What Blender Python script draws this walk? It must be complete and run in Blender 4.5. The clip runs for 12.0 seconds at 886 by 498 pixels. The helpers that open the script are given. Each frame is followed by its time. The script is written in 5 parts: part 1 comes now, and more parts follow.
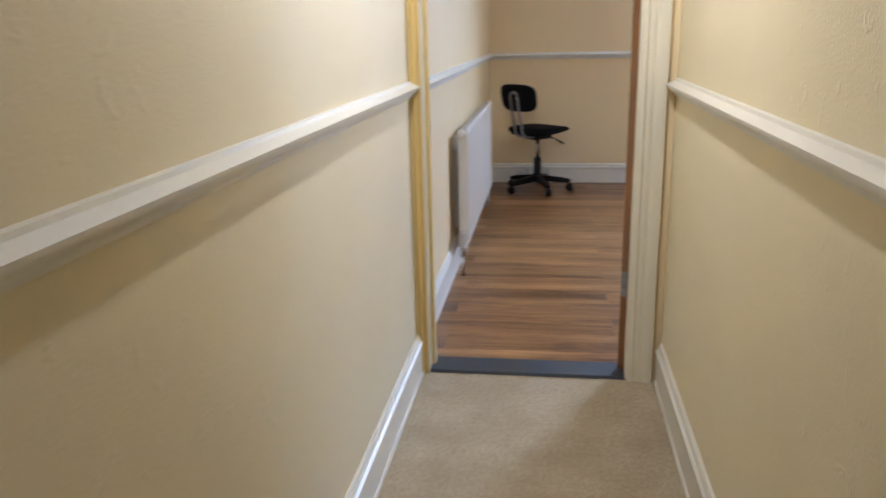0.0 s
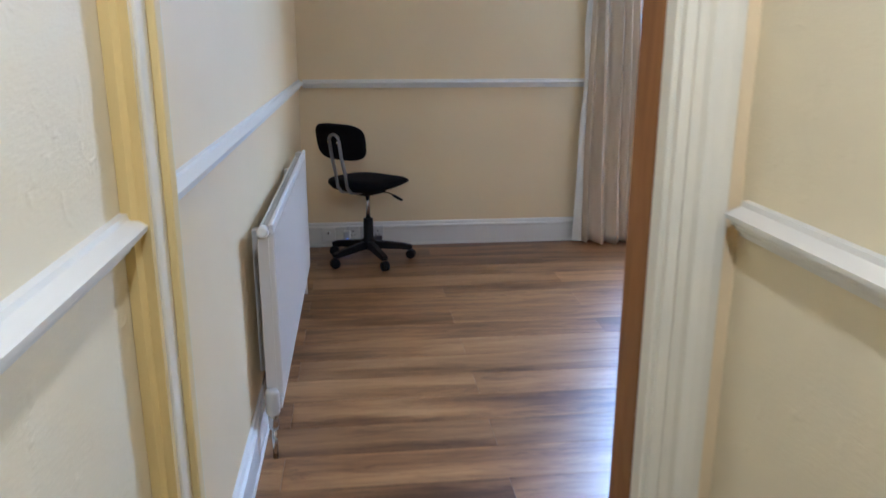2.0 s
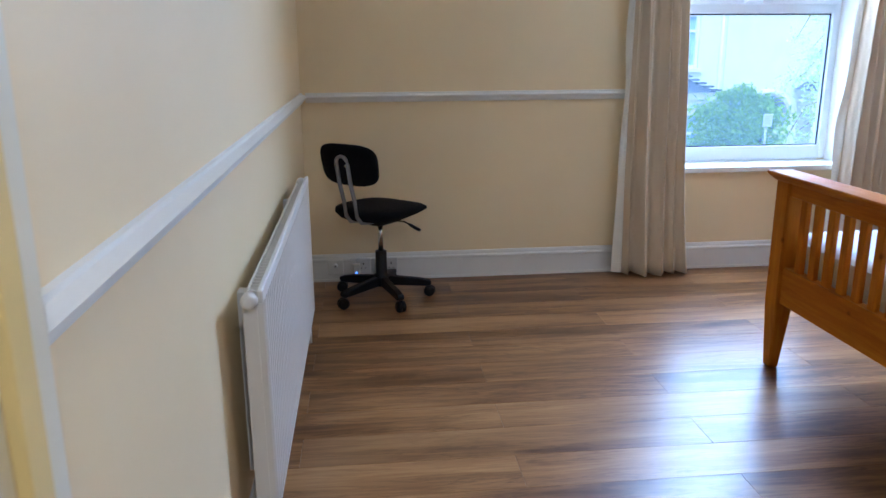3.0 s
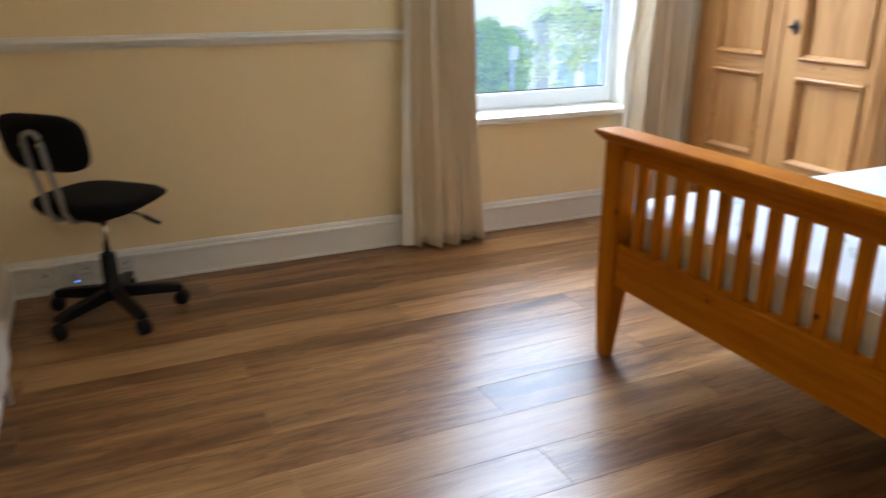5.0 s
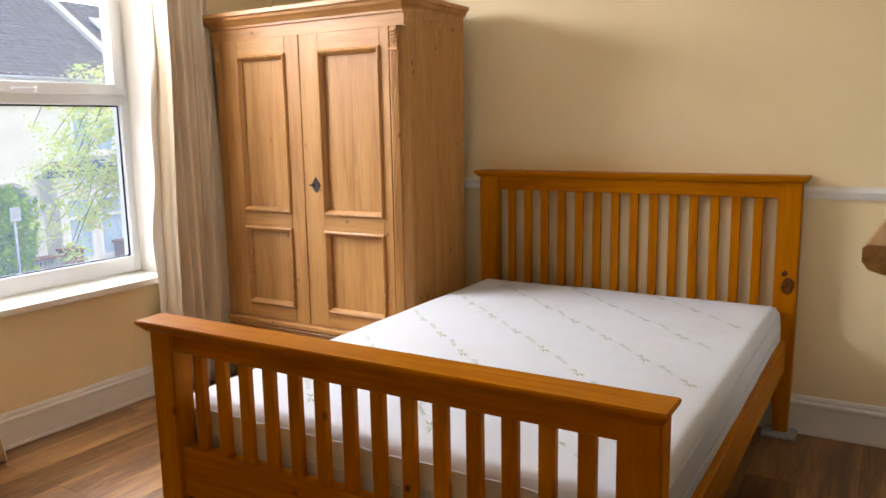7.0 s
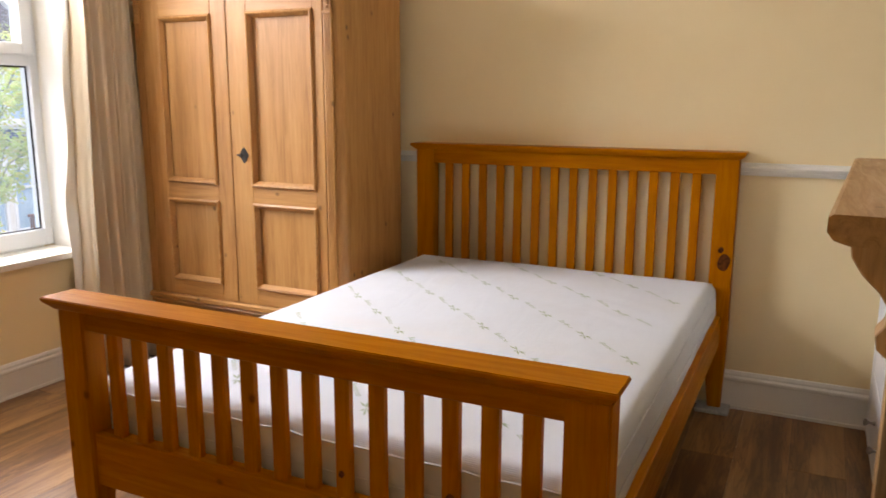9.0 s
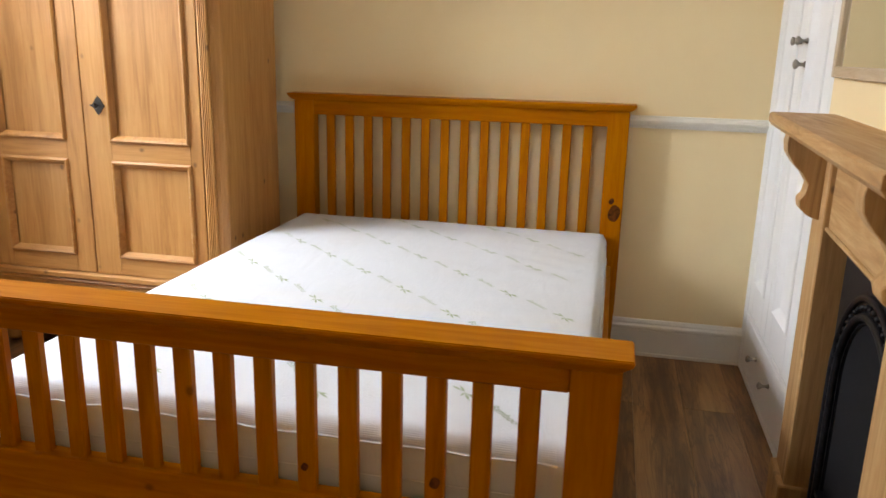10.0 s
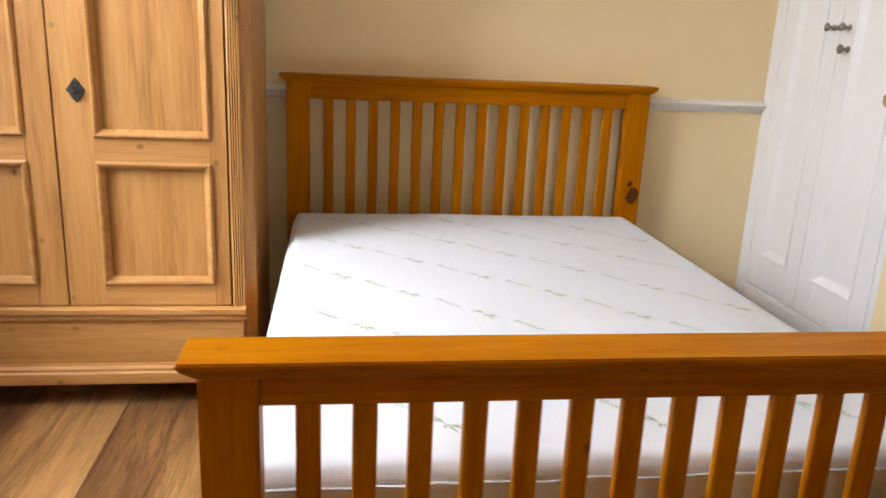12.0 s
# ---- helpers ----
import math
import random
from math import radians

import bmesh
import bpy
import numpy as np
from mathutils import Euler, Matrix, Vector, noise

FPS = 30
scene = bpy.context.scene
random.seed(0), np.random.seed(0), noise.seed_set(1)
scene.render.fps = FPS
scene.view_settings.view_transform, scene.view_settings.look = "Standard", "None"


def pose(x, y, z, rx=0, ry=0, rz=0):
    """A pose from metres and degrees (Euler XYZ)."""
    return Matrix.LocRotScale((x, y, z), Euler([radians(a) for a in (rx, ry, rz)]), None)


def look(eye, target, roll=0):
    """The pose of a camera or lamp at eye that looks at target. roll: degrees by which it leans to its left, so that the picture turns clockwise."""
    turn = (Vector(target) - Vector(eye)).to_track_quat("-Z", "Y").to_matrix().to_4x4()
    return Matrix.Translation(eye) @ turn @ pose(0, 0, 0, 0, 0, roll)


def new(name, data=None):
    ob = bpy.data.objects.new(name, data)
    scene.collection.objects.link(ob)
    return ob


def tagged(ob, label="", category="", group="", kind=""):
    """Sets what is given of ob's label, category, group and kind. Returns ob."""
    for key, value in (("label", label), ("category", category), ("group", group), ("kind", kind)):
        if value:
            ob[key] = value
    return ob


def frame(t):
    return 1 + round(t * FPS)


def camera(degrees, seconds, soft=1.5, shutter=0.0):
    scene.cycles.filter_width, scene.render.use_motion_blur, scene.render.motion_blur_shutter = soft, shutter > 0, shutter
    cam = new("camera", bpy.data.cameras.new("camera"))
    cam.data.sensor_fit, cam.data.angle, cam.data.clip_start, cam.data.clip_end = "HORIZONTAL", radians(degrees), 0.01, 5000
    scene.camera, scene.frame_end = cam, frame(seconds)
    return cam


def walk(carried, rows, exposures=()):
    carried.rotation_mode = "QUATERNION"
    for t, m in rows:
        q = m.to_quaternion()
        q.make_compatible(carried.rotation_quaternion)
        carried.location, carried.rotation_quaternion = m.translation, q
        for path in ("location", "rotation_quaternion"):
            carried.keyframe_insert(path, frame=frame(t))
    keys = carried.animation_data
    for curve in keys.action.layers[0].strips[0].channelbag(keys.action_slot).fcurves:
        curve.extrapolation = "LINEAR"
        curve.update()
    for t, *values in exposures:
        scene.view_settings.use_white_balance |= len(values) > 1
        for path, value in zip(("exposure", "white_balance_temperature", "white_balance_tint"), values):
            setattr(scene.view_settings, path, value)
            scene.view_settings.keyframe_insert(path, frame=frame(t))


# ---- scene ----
cam = camera(60.2, 12.0, shutter=0.4)
PATH = [
    (0, (0.14, 0.438, 1.211), (-0.137, 2.341, 0.664), -1.3),
    (0.5, (0.027, 0.775, 1.23), (0.085, 2.695, 0.674), -1.3),
    (1, (-0.04, 1.176, 1.244), (0.203, 3.078, 0.678), -0.5),
    (1.5, (-0.059, 1.591, 1.262), (0.226, 3.488, 0.695), 0.2),
    (2, (-0.02, 1.969, 1.276), (0.196, 3.885, 0.744), 0.1),
    (2.5, (-0.045, 2.286, 1.27), (0.152, 4.216, 0.783), -0.4),
    (4.5, (-0.008, 3.168, 1.24), (0.465, 4.995, 0.578), -0.2),
    (5, (0.054, 3.33, 1.248), (0.839, 5.044, 0.582), 0.1),
    (5.5, (0.142, 3.474, 1.262), (1.382, 4.914, 0.638), -0.4),
    (6, (0.153, 3.529, 1.281), (1.695, 4.676, 0.727), -0.2),
    (6.5, (0.166, 3.54, 1.288), (1.819, 4.585, 0.864), -0.7),
    (7, (0.185, 3.543, 1.322), (1.877, 4.559, 0.999), -1.0),
    (9, (0.27, 3.605, 1.29), (2.036, 4.463, 0.909), 0.2),
    (9.5, (0.31, 3.726, 1.277), (2.151, 4.366, 0.828), 1.0),
    (10, (0.305, 3.941, 1.283), (2.198, 4.35, 0.783), 1.4),
    (10.5, (0.366, 4.171, 1.247), (2.27, 4.465, 0.713), 2.4),
    (11, (0.443, 4.494, 1.254), (2.353, 4.687, 0.694), 2.9),
    (11.5, (0.426, 4.858, 1.261), (2.345, 4.811, 0.697), 3.1),
    (12, (0.509, 5.133, 1.244), (2.417, 4.856, 0.714), 2.6),
]
EXPOSURES = [
    (0.0, 1.62, 5200, 12), (1.0, 1.46, 4850, 13), (1.5, 1.43, 4700, 11), (2.5, 1.33, 4700, 11), (4.5, 1.27, 5900, 8), (5.0, 1.25, 6200, 9),
    (6.0, 1.13, 7250, 16), (6.5, 1.09, 7600, 19), (7.0, 0.97, 7800, 18), (9.0, 0.97, 8000, 20), (9.5, 1.0, 8600, 22), (10.0, 1.16, 7600, 14), (10.5, 1.19, 7500, 14), (12.0, 1.15, 7700, 17),
]
walk(cam, [(t, look(eye, target, roll)) for t, eye, target, roll in PATH], EXPOSURES)

# ---- light ----
def srgb(r, g, b):
    return tuple((c / 12.92 if c <= 0.04045 else ((c + 0.055) / 1.055) ** 2.4) for c in (r, g, b)) + (1.0,)


world = bpy.data.worlds.new("sky_world")
scene.world = world
world.use_nodes = True
wn = world.node_tree.nodes
sky = wn.new("ShaderNodeTexSky")
sky.sky_type = "NISHITA"
sky.sun_disc = False
sky.sun_elevation = radians(48)
sky.sun_rotation = radians(195)
sky.air_density, sky.dust_density, sky.ozone_density = 1.0, 1.6, 1.0
wn["Background"].inputs["Strength"].default_value = 0.115
world.node_tree.links.new(sky.outputs["Color"], wn["Background"].inputs["Color"])

sun = new("sun", bpy.data.lights.new("sun", "SUN"))
sun.data.energy, sun.data.angle, sun.data.color = 0.72, radians(12), (0.96, 0.98, 1.0)
sun.matrix_world = look((0, 0, 40), (9.5, 33, 0))

hall_light = new("hall_light", bpy.data.lights.new("hall_light", "SPOT"))
hall_light.data.energy, hall_light.data.shadow_soft_size, hall_light.data.color = 13.5, 0.03, (1.0, 0.925, 0.84)
hall_light.data.spot_size, hall_light.data.spot_blend = radians(165), 0.25
hall_light.location = (0.08, 2.2, 2.06)

# added area lamp for the bright sky above the roofs, shining through the window
sky_fill = new("window_sky_fill", bpy.data.lights.new("window_sky_fill", "AREA"))
sky_fill.data.shape, sky_fill.data.size, sky_fill.data.size_y = "RECTANGLE", 37.0, 18.0
sky_fill.data.energy, sky_fill.data.color = 15200.0, (0.65, 0.79, 1.0)
sky_fill.matrix_world = look((8.2, 20.0, 13.2), (8.2, 0.0, 13.2))
# unseen fill lamp added in the window head to brighten the walls
head_fill = new("window_head_fill", bpy.data.lights.new("window_head_fill", "AREA"))
head_fill.data.shape, head_fill.data.size, head_fill.data.size_y = "RECTANGLE", 0.98, 0.34
head_fill.data.energy, head_fill.data.color = 32.0, (0.71, 0.81, 1.0)
head_fill.matrix_world = look((2.16, 6.858, 2.22), (1.6, 3.2, 1.95))


# ---- materials ----
class Mat:
    """A small wrapper to chain nodes of one material."""

    def __init__(self, name, rough=0.5, metal=0.0, color=(0.5, 0.5, 0.5, 1)):
        self.m = bpy.data.materials.new(name)
        self.m.use_nodes = True
        self.t = self.m.node_tree
        self.b = self.t.nodes["Principled BSDF"]
        self.b.inputs["Roughness"].default_value = rough
        self.b.inputs["Metallic"].default_value = metal
        self.b.inputs["Base Color"].default_value = color

    def n(self, kind, **props):
        node = self.t.nodes.new("ShaderNode" + kind)
        for k, v in props.items():
            node.inputs[k.replace("_", " ")].default_value = v
        return node

    def link(self, a, b):
        self.t.links.new(a, b)
        return self

    def coords(self, scale, offset_random=False, source="Position"):
        """World position, stretched by scale; shifted from piece to piece where asked."""
        geo = self.n("NewGeometry") if source == "Position" else self.n("TexCoord")
        mp = self.n("Mapping")
        mp.inputs["Scale"].default_value = scale
        self.link(geo.outputs["Position" if source == "Position" else "Object"], mp.inputs["Vector"])
        if offset_random:
            info = self.n("ObjectInfo")
            comb = self.n("VectorMath")
            comb.operation = "SCALE"
            comb.inputs[0].default_value = (37.0, 61.0, 23.0)
            self.link(info.outputs["Random"], comb.inputs["Scale"])
            self.link(comb.outputs[0], mp.inputs["Location"])
        return mp.outputs["Vector"]

    def noise(self, vec, scale, detail=3, rough=0.55, distortion=0.0):
        nd = self.n("TexNoise", Scale=scale, Detail=detail, Roughness=rough, Distortion=distortion)
        self.link(vec, nd.inputs["Vector"])
        return nd.outputs["Fac"]

    def ramp(self, fac, stops):
        r = self.n("ValToRGB")
        el = r.color_ramp.elements
        while len(el) < len(stops):
            el.new(0.5)
        for e, (p, c) in zip(el, stops):
            e.position, e.color = p, c
        self.link(fac, r.inputs["Fac"])
        return r.outputs["Color"]

    def mix(self, fac, a, b, mode="MIX"):
        mx = self.n("Mix")
        mx.data_type, mx.blend_type = "RGBA", mode
        for sock, v in ((mx.inputs[0], fac), (mx.inputs[6], a), (mx.inputs[7], b)):
            if isinstance(v, (int, float, tuple)):
                sock.default_value = v
            else:
                self.link(v, sock)
        return mx.outputs[2]

    def color(self, sock):
        return self.link(sock, self.b.inputs["Base Color"])

    def rough(self, sock):
        return self.link(sock, self.b.inputs["Roughness"])

    def bump(self, height, strength, distance):
        bp = self.n("Bump", Strength=strength, Distance=distance)
        self.link(height, bp.inputs["Height"])
        self.link(bp.outputs["Normal"], self.b.inputs["Normal"])
        return self


def grey(v):
    return (v, v, v, 1)


def wall_paint(name, base, blotch, lumpy, relief=0.16):
    w = Mat(name, 0.62)
    v = w.coords((1, 1, 1))
    big = w.noise(v, 1.3, 4)
    w.color(w.mix(w.ramp(big, [(0.3, grey(0)), (0.7, grey(1))]), base, blotch))
    fine = w.noise(v, 160, 3)
    lumps = w.noise(v, 22, 4, 0.6, 0.4)
    spots = w.ramp(w.noise(v, 17, 3, 0.6, 0.8), [(0.62, grey(0)), (0.74, grey(1))])
    h = w.mix(0.35, fine, lumps)
    h = w.mix(lumpy, h, spots, "ADD")
    return w.bump(h, relief, 0.004).m


CREAM = wall_paint("cream_wall_paint", (0.84, 0.678, 0.40, 1), (0.81, 0.64, 0.365, 1), 0.10)
HALL_CREAM = wall_paint("hall_wall_paint", (0.76, 0.66, 0.445, 1), (0.72, 0.615, 0.39, 1), 0.85, 0.30)


def gloss_white(name, base, rough=0.38):
    w = Mat(name, rough)
    v = w.coords((1, 1, 1))
    w.color(w.mix(w.noise(v, 1.1, 1), base, tuple(c * 0.96 for c in base[:3]) + (1,)))
    w.b.inputs["Specular IOR Level"].default_value = 0.4
    return w.m


WHITE = gloss_white("white_gloss_paint", (0.77, 0.735, 0.66, 1))
HALL_WHITE = gloss_white("hall_cream_white_gloss", (0.72, 0.675, 0.575, 1), 0.34)
OLD_WHITE = gloss_white("aged_cream_gloss", (0.76, 0.70, 0.55, 1), 0.32)
YELLOWED = gloss_white("yellowed_gloss", (0.74, 0.56, 0.22, 1), 0.35)
UPVC = gloss_white("white_upvc", (0.74, 0.77, 0.79, 1), 0.3)
RAD_WHITE = gloss_white("radiator_enamel", (0.80, 0.77, 0.72, 1), 0.35)
CUP_WHITE = gloss_white("cupboard_white_paint", (0.78, 0.78, 0.76, 1), 0.4)
CEILING = wall_paint("ceiling_paint", (0.85, 0.83, 0.78, 1), (0.82, 0.80, 0.75, 1), 0.05)


def wood(name, axis, dark, mid, light, rough, knots=1.0, coat=0.0, scale=1.0, per_piece=True, sparse=0.46, fleck=0.24):
    """Sawn softwood with its grain along the given axis of the piece."""
    w = Mat(name, rough)
    stretch = {"x": (0.9, 13, 13), "y": (13, 0.9, 13), "z": (13, 13, 0.9)}[axis]
    v = w.coords(tuple(s * scale for s in stretch), per_piece)
    warp = w.noise(v, 0.9, 3, 0.5, 0.6)
    rings = w.noise(v, 3.4, 5, 0.62, 1.2)
    fibre = w.noise(v, 22, 3, 0.7)
    c = w.ramp(w.mix(0.55, warp, rings), [(0.34, dark), (0.5, mid), (0.66, light)])
    c = w.mix(w.ramp(fibre, [(0.35, grey(fleck)), (0.7, grey(0))]), c, dark)
    if knots:
        kv = w.coords({"x": (7, 9, 9), "y": (9, 7, 9), "z": (9, 9, 7)}[axis], per_piece)
        vo = w.n("TexVoronoi", Scale=1.0, Randomness=1.0)
        w.link(kv, vo.inputs["Vector"])
        spot = w.ramp(vo.outputs["Distance"], [(0.045, grey(0.85 * knots)), (0.075, grey(0.40 * knots)), (0.11, grey(0))])
        keep = w.ramp(w.noise(w.coords((1, 1, 1), per_piece), 3.2, 1), [(sparse, grey(0)), (sparse + 0.03, grey(1))])
        c = w.mix(w.mix(1.0, spot, keep, "MULTIPLY"), c, tuple(k * 0.36 for k in dark[:3]) + (1,))
    w.color(c)
    w.rough(w.ramp(rings, [(0.3, grey(rough + 0.08)), (0.7, grey(max(0.05, rough - 0.05)))]))
    w.b.inputs["Coat Weight"].default_value = coat
    w.b.inputs["Coat Roughness"].default_value = 0.2
    return w.bump(w.mix(0.4, rings, fibre), 0.12, 0.002).m


def wood_set(name, *a, **k):
    return {ax: wood(name + "_" + ax, ax, *a, **k) for ax in "xyz"}


BED = wood_set("honey_lacquered_pine", (0.33, 0.092, 0.002, 1), (0.43, 0.139, 0.002, 1), (0.51, 0.187, 0.003, 1), 0.38, knots=0.8, coat=0.0, sparse=0.55)
for lacquered in BED.values():
    lacquered.node_tree.nodes["Principled BSDF"].inputs["Specular IOR Level"].default_value = 0.06
PINE = wood_set("waxed_old_pine", (0.33, 0.138, 0.034, 1), (0.465, 0.220, 0.062, 1), (0.55, 0.290, 0.094, 1), 0.46, knots=0.9, coat=0.06, fleck=0.13)
FIRE = wood_set("stripped_pine", (0.26, 0.13, 0.045, 1), (0.45, 0.25, 0.095, 1), (0.55, 0.34, 0.15, 1), 0.5, knots=0.9)
DOORWOOD = wood_set("varnished_door_edge", (0.15, 0.055, 0.012, 1), (0.22, 0.090, 0.020, 1), (0.27, 0.120, 0.028, 1), 0.4, knots=0.3)
PALEWOOD = wood_set("pale_mirror_wood", (0.36, 0.25, 0.15, 1), (0.48, 0.36, 0.23, 1), (0.55, 0.43, 0.3, 1), 0.45, knots=0)


def laminate():
    w = Mat("laminate_plank", 0.26)
    info = w.n("ObjectInfo")
    v = w.coords((0.62, 5.0, 1), True)
    strips = w.noise(v, 1.0, 2, 0.5, 0.5)
    grain = w.noise(v, 3.0, 5, 0.60, 1.1)
    fibre = w.noise(w.coords((3, 110, 1), True), 1.0, 3, 0.7)
    c = w.ramp(w.mix(0.40, strips, grain), [(0.37, (0.105, 0.045, 0.016, 1)), (0.45, (0.225, 0.106, 0.038, 1)), (0.53, (0.345, 0.176, 0.064, 1)), (0.63, (0.45, 0.252, 0.102, 1))])
    vein = w.ramp(w.noise(w.coords((0.8, 10.0, 1), True), 2.6, 4, 0.6, 1.4), [(0.45, grey(0)), (0.495, grey(0.85)), (0.54, grey(0))])
    c = w.mix(w.mix(1.0, vein, w.ramp(strips, [(0.42, grey(1)), (0.62, grey(0.3))]), "MULTIPLY"), c, (0.095, 0.040, 0.014, 1))
    c = w.mix(w.ramp(fibre, [(0.4, grey(0.22)), (0.65, grey(0))]), c, (0.10, 0.045, 0.020, 1))
    tone = w.ramp(info.outputs["Random"], [(0.0, (0.80, 0.78, 0.77, 1)), (1.0, (1.12, 1.1, 1.06, 1))])
    w.color(w.mix(1.0, c, tone, "MULTIPLY"))
    w.b.inputs["Specular IOR Level"].default_value = 0.37
    smudge = w.noise(w.coords((1, 1, 1)), 2.2, 4)
    w.rough(w.ramp(smudge, [(0.3, grey(0.30)), (0.7, grey(0.32))]))
    return w.bump(fibre, 0.003, 0.001).m


LAMINATE = laminate()


def carpet():
    w = Mat("beige_carpet", 0.95)
    v = w.coords((1, 1, 1))
    c = w.ramp(w.noise(v, 5, 4), [(0.3, (0.43, 0.35, 0.225, 1)), (0.7, (0.58, 0.485, 0.335, 1))])
    c = w.mix(w.ramp(w.noise(v, 260, 2), [(0.35, grey(0.45)), (0.65, grey(0))]), c, (0.20, 0.150, 0.095, 1))
    c = w.mix(w.ramp(w.noise(v, 70, 4, 0.7), [(0.36, grey(0.42)), (0.58, grey(0))]), c, (0.25, 0.18, 0.11, 1))
    w.color(c)
    w.b.inputs["Specular IOR Level"].default_value = 0.1
    return w.bump(w.mix(0.5, w.noise(v, 240, 3), w.noise(v, 40, 3)), 0.55, 0.006).m


CARPET = carpet()


def plain(name, color, rough=0.5, metal=0.0, speck=0.12, scale=30, bump=0.1):
    w = Mat(name, rough, metal)
    v = w.coords((1, 1, 1))
    lo = tuple(c * (1 - speck) for c in color[:3]) + (1,)
    hi = tuple(min(1, c * (1 + speck)) for c in color[:3]) + (1,)
    w.color(w.ramp(w.noise(v, scale, 4), [(0.3, lo), (0.7, hi)]))
    return w.bump(w.noise(v, scale * 4, 3), bump, 0.002).m


BLACK_PLASTIC = plain("black_plastic", (0.008, 0.008, 0.009, 1), 0.42)
BLACK_FABRIC = plain("black_upholstery", (0.005, 0.005, 0.006, 1), 0.95, 0, 0.4, 300, 0.5)
GREY_STEEL = plain("grey_painted_steel", (0.30, 0.30, 0.30, 1), 0.4, 0.3)
CHROME = plain("chrome", (0.62, 0.62, 0.60, 1), 0.18, 1.0, 0.05)
PEWTER = plain("aged_metal", (0.28, 0.26, 0.23, 1), 0.38, 0.9, 0.3, 40)
DARK_METAL = plain("dark_iron_fitting", (0.07, 0.065, 0.06, 1), 0.45, 0.8, 0.3, 40)
IRON = plain("black_cast_iron", (0.012, 0.012, 0.014, 1), 0.36, 0.2, 0.4, 60, 0.3)
SOOT = plain("soot_black", (0.006, 0.006, 0.007, 1), 0.9)
DARK_STRIP = plain("dark_threshold_rubber", (0.022, 0.025, 0.032, 1), 0.5, 0, 0.3, 90, 0.4)
for dull in (BLACK_PLASTIC, BLACK_FABRIC, IRON, SOOT):
    dull.node_tree.nodes["Principled BSDF"].inputs["Specular IOR Level"].default_value = 0.2
SOCKET = plain("white_socket_plastic", (0.62, 0.60, 0.56, 1), 0.35, 0, 0.04)
FELT = plain("grey_felt", (0.36, 0.36, 0.34, 1), 0.9, 0, 0.2, 80)


def fabric_sheet(name, a, b, rough=0.85, weave=500):
    w = Mat(name, rough)
    v = w.coords((1, 1, 0.25))
    w.color(w.mix(w.ramp(w.noise(v, 7, 3), [(0.35, grey(0)), (0.65, grey(1))]), a, b))
    w.b.inputs["Sheen Weight"].default_value = 0.2
    return w.bump(w.noise(w.coords((1, 1, 1)), weave, 2), 0.25, 0.001).m


CURTAIN = fabric_sheet("oatmeal_curtain", (0.70, 0.57, 0.395, 1), (0.78, 0.66, 0.48, 1))
LINING = fabric_sheet("curtain_lining", (0.80, 0.76, 0.66, 1), (0.84, 0.80, 0.70, 1))


def mattress_fabric():
    w = Mat("white_quilted_ticking", 0.88)
    v = w.coords((1, 1, 1))
    w.color(w.mix(w.ramp(w.noise(v, 2.2, 4), [(0.45, grey(0)), (0.75, grey(1))]), (0.635, 0.665, 0.69, 1), (0.61, 0.62, 0.62, 1)))
    wave = w.n("TexWave", Scale=150.0, Distortion=1.5)
    w.link(v, wave.inputs["Vector"])
    cr = w.noise(w.coords((1, 2.5, 1)), 4.5, 4, 0.55, 0.8)
    return w.bump(w.mix(0.965, wave.outputs["Fac"], cr), 0.38, 0.011).m


TICKING = mattress_fabric()
PRINT = plain("sage_green_print", (0.33, 0.40, 0.27, 1), 0.9)

glass = Mat("window_glass", 0.0)
glass.b.inputs["Transmission Weight"].default_value = 1.0
glass.b.inputs["IOR"].default_value = 1.05
glass.b.inputs["Base Color"].default_value = (0.96, 0.98, 0.98, 1)
# bluish haze of glare, put into the panes as a little scattered daylight
haze_mix, haze = glass.n("MixShader"), glass.n("BsdfTranslucent")
haze.inputs["Color"].default_value = (0.62, 0.84, 1.0, 1)
haze_mix.inputs[0].default_value = 0.032
glass.link(glass.b.outputs["BSDF"], haze_mix.inputs[1]).link(haze.outputs["BSDF"], haze_mix.inputs[2])
glass.link(haze_mix.outputs[0], glass.t.nodes["Material Output"].inputs["Surface"])
GLASS = glass.m
mirror = Mat("mirror_silver", 0.03, 1.0, (0.86, 0.88, 0.85, 1))
MIRROR = mirror.m


# ---- mesh helpers ----
def box(bm, x0, x1, y0, y1, z0, z1, bevel=0.0, seg=1):
    start = len(bm.verts)
    vs = [bm.verts.new((x, y, z)) for x in (x0, x1) for y in (y0, y1) for z in (z0, z1)]
    fs = [bm.faces.new([vs[i] for i in f]) for f in ((0, 1, 3, 2), (4, 6, 7, 5), (0, 4, 5, 1), (2, 3, 7, 6), (0, 2, 6, 4), (1, 5, 7, 3))]
    if bevel:
        bmesh.ops.bevel(bm, geom=list({e for f in fs for e in f.edges}), offset=bevel, segments=seg, affect="EDGES", profile=0.5)
    return start


def boxes(*rows, bevel=0.0, seg=1):
    bm = bmesh.new()
    for r in rows:
        box(bm, *r, bevel=bevel, seg=seg)
    return bm


